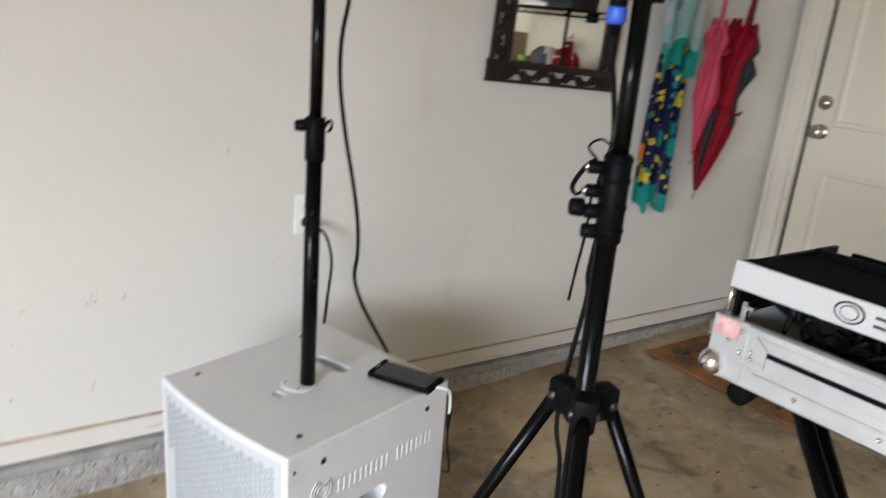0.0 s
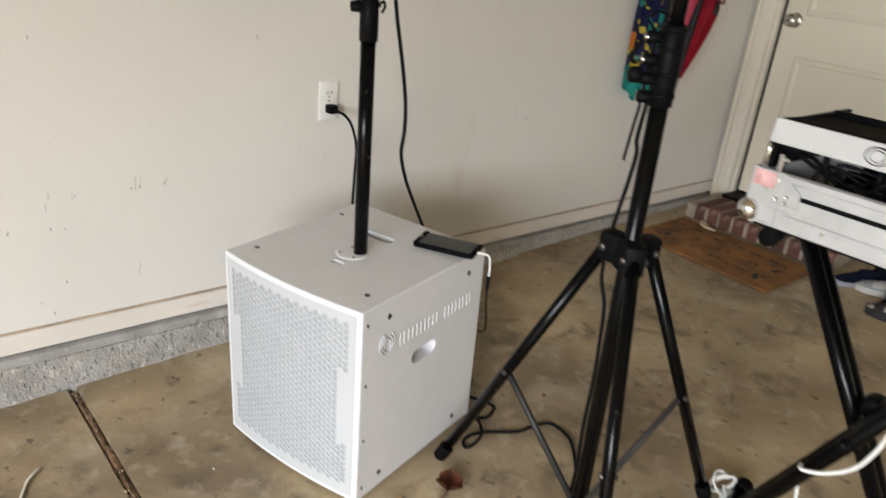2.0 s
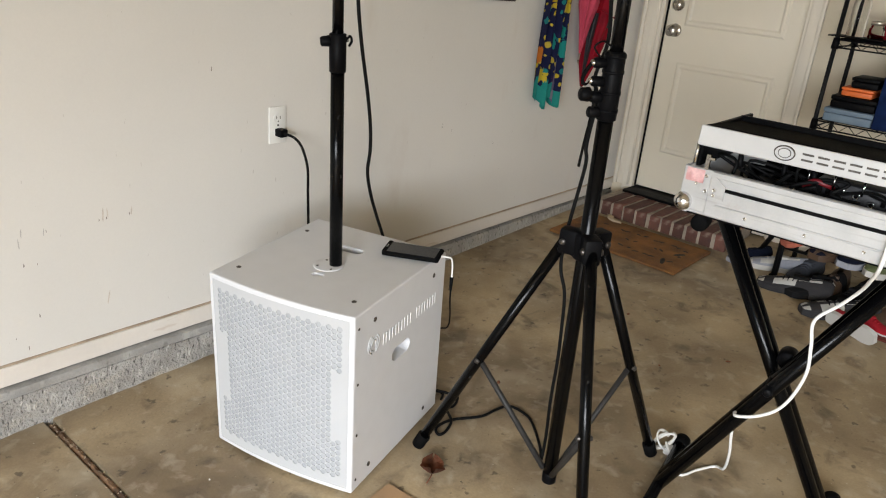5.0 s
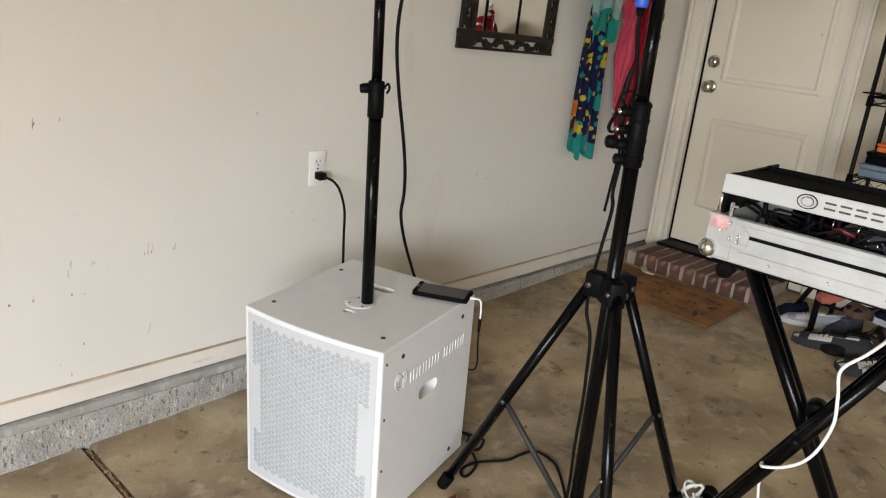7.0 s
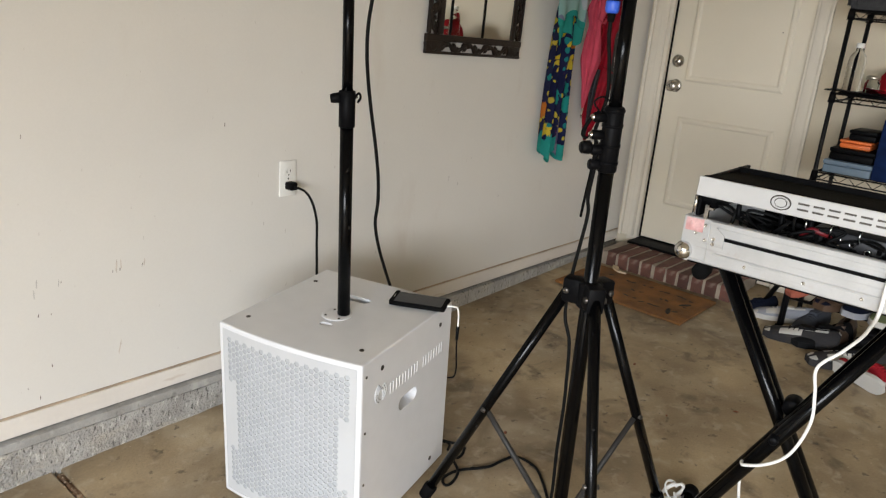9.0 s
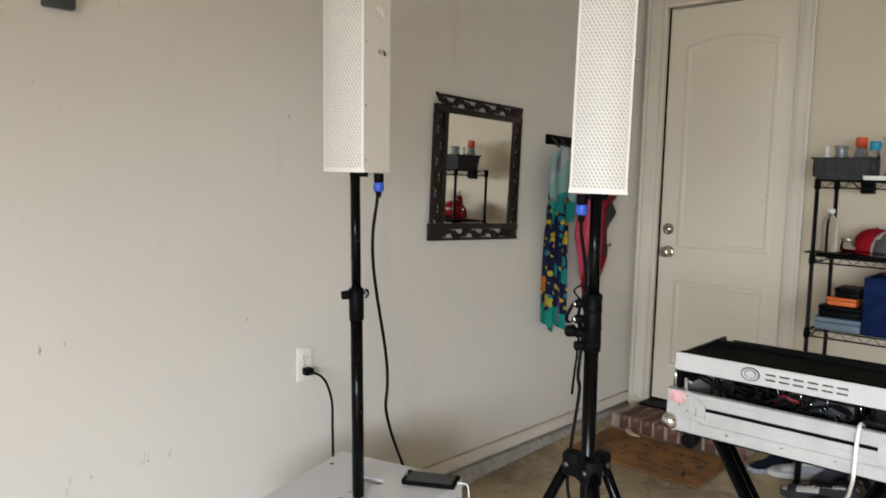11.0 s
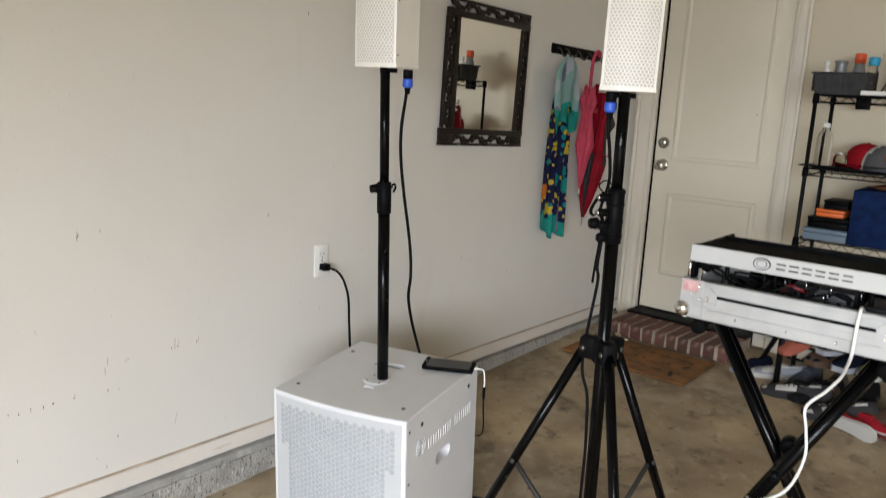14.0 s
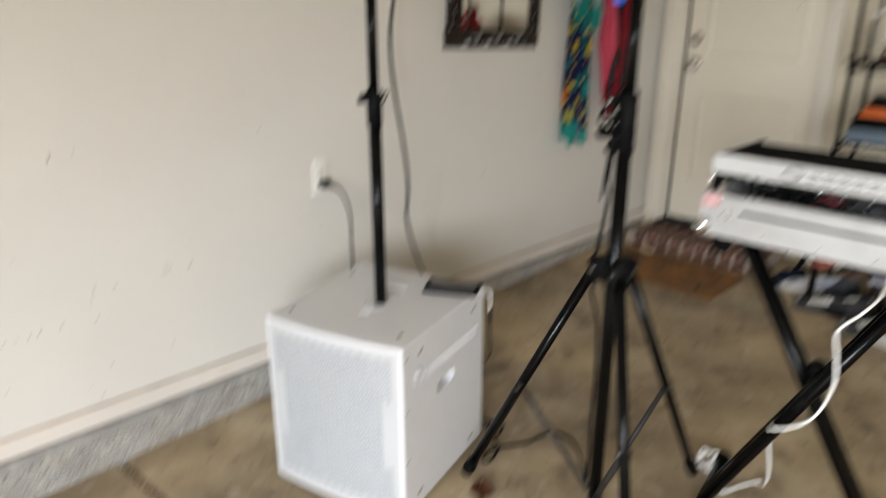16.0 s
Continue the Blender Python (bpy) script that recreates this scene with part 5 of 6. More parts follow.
# ---------------- hook rail, towels, umbrellas ----------------
RAIL = Matrix.Translation((2.50, 2.2295, 1.515)) @ pose(0, 0, 0, 0, 1.5, 0)
rail = thing("hook_rail", RAIL, "black wall-mounted coat hook rail", "hook rail")
part("board", box(-0.168, 0.26, -0.014, 0, -0.022, 0.022, 0.003, 2), M_PLASTIC, rail)
for hx in (-0.14, -0.07, 0.03, 0.13, 0.22):
    part("hook", tube([(hx, -0.014, 0.006), (hx, -0.035, -0.004), (hx, -0.05, -0.03), (hx, -0.066, -0.034), (hx, -0.078, -0.018)], 0.0038, 8), M_SCREW, rail, "dull metal hook")
    part("hook_plate", box(hx - 0.009, hx + 0.009, -0.018, -0.014, -0.016, 0.016, 0.002, 1), M_PLASTIC, rail)


def hanging_cloth(name, label, x0, ztop, zbot, w_top, w_bot, mats, drift=0.0, seed=1, folds=3.5, yc=2.183, hem=0.07, depth=0.020):
    """A towel hung from one hook: narrow at the hook, folded in pleats below."""
    r = random.Random(seed)
    ph = r.uniform(0, 6)
    own = bmesh.new()
    nx, nz = 40, 46
    grid = []
    for j in range(nz + 1):
        t = j / nz
        w = w_top + (w_bot - w_top) * min(1.0, t / 0.22) ** 0.6
        z = ztop + (zbot - ztop) * t
        rowv = []
        for i in range(nx + 1):
            s = i / nx - 0.5
            x = x0 + drift * t + s * w
            d = depth * (0.4 + 0.6 * min(1, t * 3))
            y = yc + d * math.sin(folds * 2 * math.pi * s + ph + 0.8 * t) + 0.4 * d * math.sin(5 * t + 9 * s + ph)
            zz = z - 0.025 * math.cos(folds * 2 * math.pi * s * 0.6 + ph) * t + (0.03 * abs(s) if j == 0 else 0)
            rowv.append(own.verts.new((x, y, zz)))
        grid.append(rowv)
    for j in range(nz):
        for i in range(nx):
            f = own.faces.new((grid[j][i], grid[j][i + 1], grid[j + 1][i + 1], grid[j + 1][i]))
            f.smooth = True
            if (nz - j) / nz * abs(ztop - zbot) < hem:
                f.material_index = 1
    geo = bmesh.ops.solidify(own, geom=own.faces[:], thickness=0.004)
    ob = part(name, own, mats)
    return tagged(ob, label, "towel", "towels on the hooks")


hanging_cloth("beach_towel", "navy beach towel with bright spots and teal hem", 2.385, 1.44, 0.665, 0.06, 0.165, [M_TOWEL, M_HEM], -0.010, 3, 3.0)
hanging_cloth("beach_towel", "short bunched spotted towel end with a teal hem", 2.365, 1.40, 1.165, 0.14, 0.185, [M_TOWEL, M_HEM], 0.0, 5, 2.0, 2.150, 0.085, 0.014)
hanging_cloth("hand_towel", "pale aqua printed towel bunched over the hook", 2.338, 1.475, 1.235, 0.05, 0.20, [M_AQUA, M_HEM], 0.0, 11, 2.0, 2.128, 0.03, 0.012)
hanging_cloth("thin_towel", "pale lilac patterned towel hanging behind the beach towel", 2.455, 1.44, 0.68, 0.05, 0.09, [M_TOWEL2, M_TOWEL2], 0.0, 8, 2.0, 2.195, 0.0, 0.012)


def umbrella(label, x, y, ztop, ztip, r, mats, seed, lean=0.0, strap_z=None):
    """A folded umbrella hanging from its handle, tip down, its cloth in loose pleats."""
    rr = random.Random(seed)
    top = Vector((x, y, ztop))
    m = Matrix.Translation(top) @ pose(0, 0, 0, 0, lean, 0)
    u = thing("umbrella", m, label, "umbrella", "umbrellas on the hooks")
    L = ztop - ztip
    own = bmesh.new()
    n, rows = 48, 26
    ring = []
    ph = rr.uniform(0, 6)
    for j in range(rows + 1):
        t = j / rows
        if t < 0.10:
            rad = r * (0.55 + 4.0 * t)
        elif t < 0.24:
            rad = r * (0.95 - 3.2 * (t - 0.10))
        elif t < 0.55:
            rad = r * (0.50 + 1.6 * (t - 0.24))
        else:
            rad = r * max(0.07, 1.0 - 2.05 * (t - 0.55))
        rad *= 0.9 + 0.1 * math.sin(7 * t + ph)
        z = -0.16 - (L - 0.20) * t
        vs = []
        for i in range(n):
            a = 2 * math.pi * i / n
            k = 1 + 0.24 * math.sin(8 * a + 3.5 * t + ph) + 0.12 * math.sin(3 * a + ph - 2 * t)
            vs.append(own.verts.new((rad * k * math.cos(a), rad * k * 0.62 * math.sin(a), z + (0.03 * math.sin(8 * a) if j == 0 else 0))))
        ring.append(vs)
    for j, (p, q) in enumerate(zip(ring, ring[1:])):
        for i in range(n):
            f = own.faces.new((p[i], p[(i + 1) % n], q[(i + 1) % n], q[i]))
            f.smooth = True
            if len(mats) > 2 and ((j > 12 and i // 6 in (1, 4)) or (j < 15 and i // 6 in (6, 7, 0))):
                f.material_index = 2
    own.faces.new(ring[0])
    own.faces.new(ring[-1][::-1])
    part("canopy", own, mats, u)
    part("shaft", rod((0, 0, -0.17), (0, 0, -0.05), 0.005, None, 10), M_STEEL, u)
    part("handle", tube([(0, 0, -0.16), (0, 0, -0.05), (0.004, -0.004, 0.0), (0.02, -0.008, 0.022), (0.042, -0.008, 0.02), (0.05, -0.006, 0.0)], 0.008, 8), mats[0], u)
    part("ferrule", rod((0, 0, -L + 0.045), (0, 0, -L), 0.0042, 0.003, 10), M_STEEL, u)
    if strap_z:
        part("tie_strap", tube([(-r * 0.8, -r * 0.45, -strap_z), (0, -r * 0.75, -strap_z - 0.02), (r * 0.8, -r * 0.4, -strap_z)], 0.006, 6, None, 6, 0.25), mats[0], u)
    return u


umbrella("faded pink folded umbrella hanging from a hook", 2.563, 2.140, 1.50, 0.83, 0.056, [M_PINK], 2, 2.5, 0.24)
umbrella("dark red and black folded umbrella hanging tip down", 2.775, 2.165, 1.50, 0.668, 0.100, [M_UMBRED, M_UMBRED, M_UMBBLK], 4, 10.2, 0.46)
umbrella("short black folded umbrella behind the red one", 2.815, 2.190, 1.48, 1.02, 0.060, [M_UMBBLK], 6, 0.0)

# ---------------- bracket high on the wall ----------------
M_GALV = material("dull_galvanised_steel", (0.16, 0.155, 0.145), 0.45, metal=0.5, var=0.15, scale=20, grain=160)
brk = thing("wall_bracket", Matrix.Translation((0.243, 2.23, 1.757)), "dark grey steel bracket plate with two splayed rods", "bracket")
part("plate", box(-0.040, 0.036, -0.026, 0.0, -0.036, 0.036, 0.005, 2), material("grey_steel", (0.05, 0.06, 0.065), 0.45, metal=0.3, var=0.1), brk)
part("tab", box(-0.018, 0.018, -0.024, -0.004, 0.036, 0.044, 0.003, 1), M_BLACK, brk)
for a, b3 in (((-0.022, -0.014, 0.034), (-0.115, -0.05, 0.33)), ((0.034, -0.014, 0.008), (0.050, -0.03, 0.016))):
    part("arm", rod(a, b3, 0.0068, None, 10), M_GALV, brk)
part("arm", rod((0.050, -0.03, 0.016), (0.186, -0.06, 0.33), 0.0068, None, 10), M_GALV, brk)
screw(brk, pose(0.0, -0.026, -0.022, 90, 0, 0), 0.004)

# ---------------- wire shelf ----------------
RX0, RX1, RY0, RY1 = 2.775, 3.045, 0.34, 1.195
rack = thing("wire_rack", Matrix.Translation((RX0, RY1, floor_z(RX0))), "black wire shelving rack against the cream wall", "shelving rack")
MK = Matrix.Translation((RX0, RY1, floor_z(RX0)))
for px in (RX0, RX1):
    for py in (RY0, RY1):
        pt = part("post", local(rod((px, py, floor_z(px) + 0.012), (px, py, 1.368), 0.0082, None, 14), MK), M_WIRE, rack)
        part("foot", local(rod((px, py, floor_z(px)), (px, py, floor_z(px) + 0.016), 0.016, None, 14, None, 0.002), MK), M_RUBBER, pt)
SHELVES = (1.361, 1.056, 0.752)
for sz in SHELVES:
    sh = part("wire_shelf", local(rod((RX0, RY0, sz), (RX0, RY1, sz), 0.0032, None, 6), MK), M_WIRE, rack)
    for yy in (RY0, RY1):
        for dz in (0, -0.028):
            part("rail", local(rod((RX0, yy, sz + dz), (RX1, yy, sz + dz), 0.0032, None, 6), MK), M_WIRE, sh)
    for xx, dz in ((RX0, -0.028), (RX1, 0), (RX1, -0.028)):
        part("rail", local(rod((xx, RY0, sz + dz), (xx, RY1, sz + dz), 0.0032, None, 6), MK), M_WIRE, sh)
    for xx in (RX0, RX1):
        zig = [(xx, RY0 + (RY1 - RY0) * i / 28, sz - (0.028 if i % 2 else 0.0)) for i in range(29)]
        part("zigzag_wire", local(tube(zig, 0.002, 5, None, 1), MK), M_WIRE, sh)
    for i in range(1, 12):
        xx = RX0 + (RX1 - RX0) * i / 12
        part("wire", local(rod((xx, RY0, sz + 0.003), (xx, RY1, sz + 0.003), 0.002, None, 5), MK), M_WIRE, sh)
    for i in range(1, 4):
        yy = RY0 + (RY1 - RY0) * i / 4
        part("cross_wire", local(rod((RX0, yy, sz - 0.002), (RX1, yy, sz - 0.002), 0.0028, None, 5), MK), M_WIRE, sh)
    for px in (RX0, RX1):
        for py in (RY0, RY1):
            part("sleeve", local(rod((px, py, sz - 0.034), (px, py, sz + 0.006), 0.0135, 0.0115, 14), MK), M_PLASTIC, sh)
z2 = SHELVES[1] + 0.006
liner = part("shelf_liner", box(RX0 + 0.005, RX1 - 0.005, RY0 + 0.02, RY1 - 0.15, z2, z2 + 0.004), M_PLASTIC)
tagged(liner, "thin black plastic liner on a wire shelf", "shelf liner")
liner2 = part("shelf_liner", box(RX0 - 0.02, RX0 + 0.10, RY1 - 0.16, RY1 + 0.03, z2 + 0.005, z2 + 0.010, 0.002, 1), M_PLASTIC)
tagged(liner2, "small black tray end jutting past the shelf", "tray")

Z1, Z2, Z3 = SHELVES[0] + 0.005, z2 + 0.0045, SHELVES[2] + 0.005
# basket
BK = Matrix.Translation((2.865, 1.113, Z1))
basket = thing("basket", BK, "dark grey woven plastic basket full of bottles", "basket")
b = bmesh.new()
for sx, sy, hz in ((0.085, 0.092, 0.0),):
    own = box(-sx, sx, -sy, sy, 0, 0.085)
    bmesh.ops.delete(own, geom=[f for f in own.faces if f.normal.z > 0.5], context="FACES")
    for v in own.verts:
        if v.co.z > 0.04:
            v.co.x *= 1.12
            v.co.y *= 1.10
    bmesh.ops.solidify(own, geom=own.faces[:], thickness=0.003)
    merge(b, own)
part("shell", b, M_BASKET, basket)
part("rim", tube([(0.095, 0.11, 0.085), (-0.095, 0.11, 0.085), (-0.095, -0.11, 0.085), (0.095, -0.11, 0.085), (0.095, 0.11, 0.085)], 0.004, 6, None, 1), M_BASKET, basket)
for i in range(9):
    yy = -0.088 + i * 0.022
    part("slat", box(-0.0945 + 0.0, -0.0905, yy - 0.006, yy + 0.006, 0.012, 0.078, 0.001, 1), M_BASKET, basket)
for i in range(7):
    xx = -0.07 + i * 0.023
    part("slat", box(xx - 0.006, xx + 0.006, 0.105, 0.1095, 0.012, 0.078, 0.001, 1), M_BASKET, basket)


def bottle(label, x, y, z, r, h, mat, cap, cap_h=0.02, neck=0.45, cat="bottle", group="bottles on the rack"):
    o = thing("bottle", Matrix.Translation((x, y, z)), label, cat, group)
    part("body", lathe([(r * 0.92, 0), (r, 0.004), (r, h * 0.72), (r * 0.85, h * 0.82), (r * neck, h * 0.92), (r * neck, h)], 20), mat, o)
    part("cap", lathe([(r * neck * 1.15, h - 0.002), (r * neck * 1.15, h + cap_h), (r * neck, h + cap_h + 0.003)], 16), cap, o)
    return o


M_CAN = material("grey_can", (0.25, 0.26, 0.27), 0.4, metal=0.4, var=0.1)
M_BLUECAP = material("light_blue_plastic", (0.03, 0.30, 0.50), 0.5, var=0.05)
M_ORCAP = material("red_orange_cap", (0.75, 0.10, 0.03), 0.5, var=0.05)
bottle("spray can with a red-orange cap on the top shelf", 3.0, 1.10, Z1, 0.027, 0.140, M_CAN, M_ORCAP, 0.036, 0.72, "spray can")
bottle("grey tin in the basket", 2.83, 1.130, Z1 + 0.005, 0.026, 0.125, M_CAN, M_CAN, 0.004, 0.9, "tin")
bottle("white bottle in the basket", 2.84, 1.185, Z1 + 0.005, 0.017, 0.108, M_PAPER, M_PAPER)
bottle("clear bottle with a light blue cap in the basket", 2.84, 1.012, Z1 + 0.005, 0.022, 0.115, M_GLASS, M_BLUECAP, 0.03, 0.8)
bottle("clear plastic bottle beside the basket", 2.86, 0.975, Z1 + 0.019, 0.024, 0.145, M_GLASS, M_GLASS, 0.012, 0.5)
bottle("jar with a dark red lid on the top shelf", 2.86, 0.86, Z1, 0.035, 0.13, M_PAPER, M_CAPRED, 0.025, 0.95, "jar")
tagged(part("board", box(2.765, 2.93, 0.86, 1.03, Z1 + 0.0005, Z1 + 0.018, 0.002, 1), M_PAPER), "white painted board lying on the top shelf", "board").location.z = 0.0
tower = thing("tower_figurine", Matrix.Translation((2.86, 0.945, Z1 + 0.0185)), "small dark bronze lattice tower figurine on a white board", "figurine")
for sx in (-1, 1):
    for sy in (-1, 1):
        part("leg", tube([(0.026 * sx, 0.026 * sy, 0), (0.013 * sx, 0.013 * sy, 0.035), (0.006 * sx, 0.006 * sy, 0.08), (0.002 * sx, 0.002 * sy, 0.14)], 0.0034, 6), M_FRAME, tower)
for zz, ww in ((0.035, 0.017), (0.075, 0.009)):
    part("deck", box(-ww, ww, -ww, ww, zz - 0.003, zz + 0.003, 0.001, 1), M_FRAME, tower)
part("spire", rod((0, 0, 0.12), (0, 0, 0.19), 0.003, 0.001, 8), M_FRAME, tower)

bottle("clear plastic water bottle with a white cap on the middle shelf", 2.845, 1.155, Z2, 0.031, 0.165, M_GLASS, M_PAPER, 0.014, 0.42)
bottle("small glass jar with a steel lid on the middle shelf", 2.845, 1.085, Z2, 0.027, 0.055, M_GLASS, M_STEEL, 0.010, 0.8, "jar")


def cap(label, m, crown, front, brim):
    c = thing("baseball_cap", m, label, "cap", "caps on the rack")
    own = bmesh.new()
    bmesh.ops.create_uvsphere(own, u_segments=24, v_segments=16, radius=1.0)
    bmesh.ops.delete(own, geom=[v for v in own.verts if v.co.z < -0.02], context="VERTS")
    for v in own.verts:
        v.co = Vector((v.co.x * 0.095, v.co.y * 0.082, max(0, v.co.z) ** 0.8 * 0.105))
        if v.co.x < 0:
            v.co.z *= 1.0 + 0.12 * min(1, -v.co.x / 0.09)
    for f in own.faces:
        f.smooth = True
        if f.calc_center_median().x < -0.028:
            f.material_index = 1
    part("crown", own, [crown, front], c)
    own = bmesh.new()
    rows = []
    for i in range(13):
        a = radians(105 + 150 * i / 12)
        ca, sa = math.cos(a), math.sin(a)
        rows.append([own.verts.new((0.093 * ca, 0.080 * sa, 0.006)), own.verts.new((0.13 * ca - 0.02, 0.086 * sa, 0.006 - 0.012 * abs(sa))), own.verts.new((0.165 * ca - 0.012 + 0.03 * abs(sa), 0.080 * sa, 0.002 - 0.018 * abs(sa) + 0.012))])
    for p, q in zip(rows, rows[1:]):
        for k in range(2):
            own.faces.new((p[k], p[k + 1], q[k + 1], q[k]))
    for v in own.verts:
        v.co.z += 0.012
    bmesh.ops.solidify(own, geom=own.faces[:], thickness=0.003)
    smooth(own, 60)
    part("brim", own, brim, c)
    part("button", lathe([(0.006, 0), (0.005, 0.004), (0.002, 0.006)], 10, None, Matrix.Translation((0, 0, 0.104))), crown, c)
    if front is not crown:
        part("patch", lathe([(0.022, 0), (0.021, 0.003)], 16, None, pose(-0.086, 0.0, 0.055, 0, -72, 0)), M_BROWN, c)
    return c


cap("red baseball cap behind a grey one", Matrix.Translation((2.965, 1.01, Z2)) @ pose(0, 0, 0, 0, 0, -30), M_CAPRED, M_CAPRED, M_CAPRED)
cap("grey and white trucker cap with a round brown patch", Matrix.Translation((2.905, 0.935, Z2)) @ pose(0, 0, 0, 0, 0, 25), M_PAPER, M_CAPGREY, M_CAPGREY)
tagged(part("carton", box(2.82, 2.93, 0.645, 0.72, Z2, Z2 + 0.16, 0.002, 1), M_BEIGE), "upright beige carton on the middle shelf", "carton")
tagged(part("green_tub", lathe([(0.035, 0), (0.042, 0.035), (0.044, 0.04), (0.04, 0.04), (0.036, 0.006)], 20, None, Matrix.Translation((2.88, 0.785, Z2))), M_GREEN), "small lime green plastic tub", "tub")

for lab, mt, (x0, x1, y0, y1, za, zb3) in (("grey-blue plastic tray with rounded edges", M_GREYBLUE, (2.785, 2.98, 1.003, 1.175, 0.0, 0.05)), ("dark grey box on the tray", M_PLASTIC, (2.80, 2.97, 1.006, 1.165, 0.0508, 0.098)),
                                           ("bright orange box in a stack", M_ORANGE, (2.815, 2.95, 1.03, 1.14, 0.0988, 0.132)), ("small black box topping a stack", M_PLASTIC, (2.82, 2.96, 1.02, 1.115, 0.1328, 0.172))):
    bx = thing("storage_box", Matrix.Translation(((x0 + x1) / 2, (y0 + y1) / 2, Z3 + za)), lab, "box", "stacked boxes on the lower shelf")
    hx2, hy2, hh = (x1 - x0) / 2, (y1 - y0) / 2, zb3 - za
    part("base", box(-hx2, hx2, -hy2, hy2, 0, hh * 0.62, 0.006, 2), mt, bx)
    part("lid", box(-hx2 - 0.002, hx2 + 0.002, -hy2 - 0.002, hy2 + 0.002, hh * 0.62 + 0.0008, hh, 0.005, 2), mt, bx)
bin_ = thing("fabric_bin", Matrix.Translation((2.90, 0.835, Z3)), "navy blue quilted fabric storage bin", "storage bin")
own = box(-0.125, 0.125, -0.165, 0.165, 0, 0.232, 0.008, 2)
bmesh.ops.subdivide_edges(own, edges=own.edges[:], cuts=3, use_grid_fill=True)
for v in own.verts:
    v.co += v.co.normalized() * 0.003 * noise.noise(v.co * 18)
part("body", own, M_NAVY, bin_)
part("handle", tube([(-0.128, -0.05, 0.17), (-0.136, -0.02, 0.15), (-0.136, 0.02, 0.15), (-0.128, 0.05, 0.17)], 0.008, 6, None, 6, 0.35), M_NAVY, bin_)
hat = thing("felt_hat", Matrix.Translation((2.88, 0.835, Z3 + 0.233)), "brown felt hat lying on the navy bin", "hat")
own = lathe([(0.128, 0.006), (0.126, 0.010), (0.100, 0.004), (0.078, 0.006), (0.072, 0.03), (0.062, 0.052), (0.03, 0.058), (0.004, 0.05)], 32)
for v in own.verts:
    v.co.z += 0.010 * math.cos(2 * math.atan2(v.co.y, v.co.x)) * (Vector((v.co.x, v.co.y)).length / 0.15) ** 2 + 0.006 * (Vector((v.co.x, v.co.y)).length > 0.12)
part("felt", own, M_BROWN, hat)

# Small black block of unknown use on the top shelf; it gives no light
blk = thing("shelf_block", Matrix.Translation((3.052, 1.075, SHELVES[0] - 0.020)), "small black plastic block gripping the top wire shelf", "clip lamp")
part("body", box(-0.024, 0.024, -0.026, 0.026, -0.030, 0.022, 0.006, 2), M_PLASTIC, blk)
part("clip", box(-0.014, 0.014, -0.016, 0.016, 0.0225, 0.050, 0.003, 1), M_PLASTIC, blk)

# ---------------- low shoe rack ----------------
LOW = 0.222
KR = Matrix.Translation((2.78, 1.18, floor_z(2.78)))
srack = thing("shoe_rack", KR, "low black metal shoe rack crowded with shoes", "shoe rack")
for px in (2.775, 2.985):
    for py in (0.66, 1.185):
        part("post", local(rod((px, py, floor_z(px)), (px, py, 0.42), 0.008, None, 10), KR), M_WIRE, srack)
    part("side_rail", local(rod((px, 0.66, LOW), (px, 1.185, LOW), 0.006, None, 8), KR), M_WIRE, srack)
    part("top_rail", local(rod((px, 0.66, 0.415), (px, 1.185, 0.415), 0.006, None, 8), KR), M_WIRE, srack)
for k in range(7):
    yy = 0.66 + 0.525 * k / 6
    part("bar", local(rod((2.775, yy, LOW + 0.004), (2.985, yy, LOW + 0.004), 0.004, None, 8), KR), M_WIRE, srack)
part("brace", local(rod((2.775, 1.19, 0.36), (2.99, 1.335, 0.096), 0.011, None, 10), KR), M_WIRE, srack)

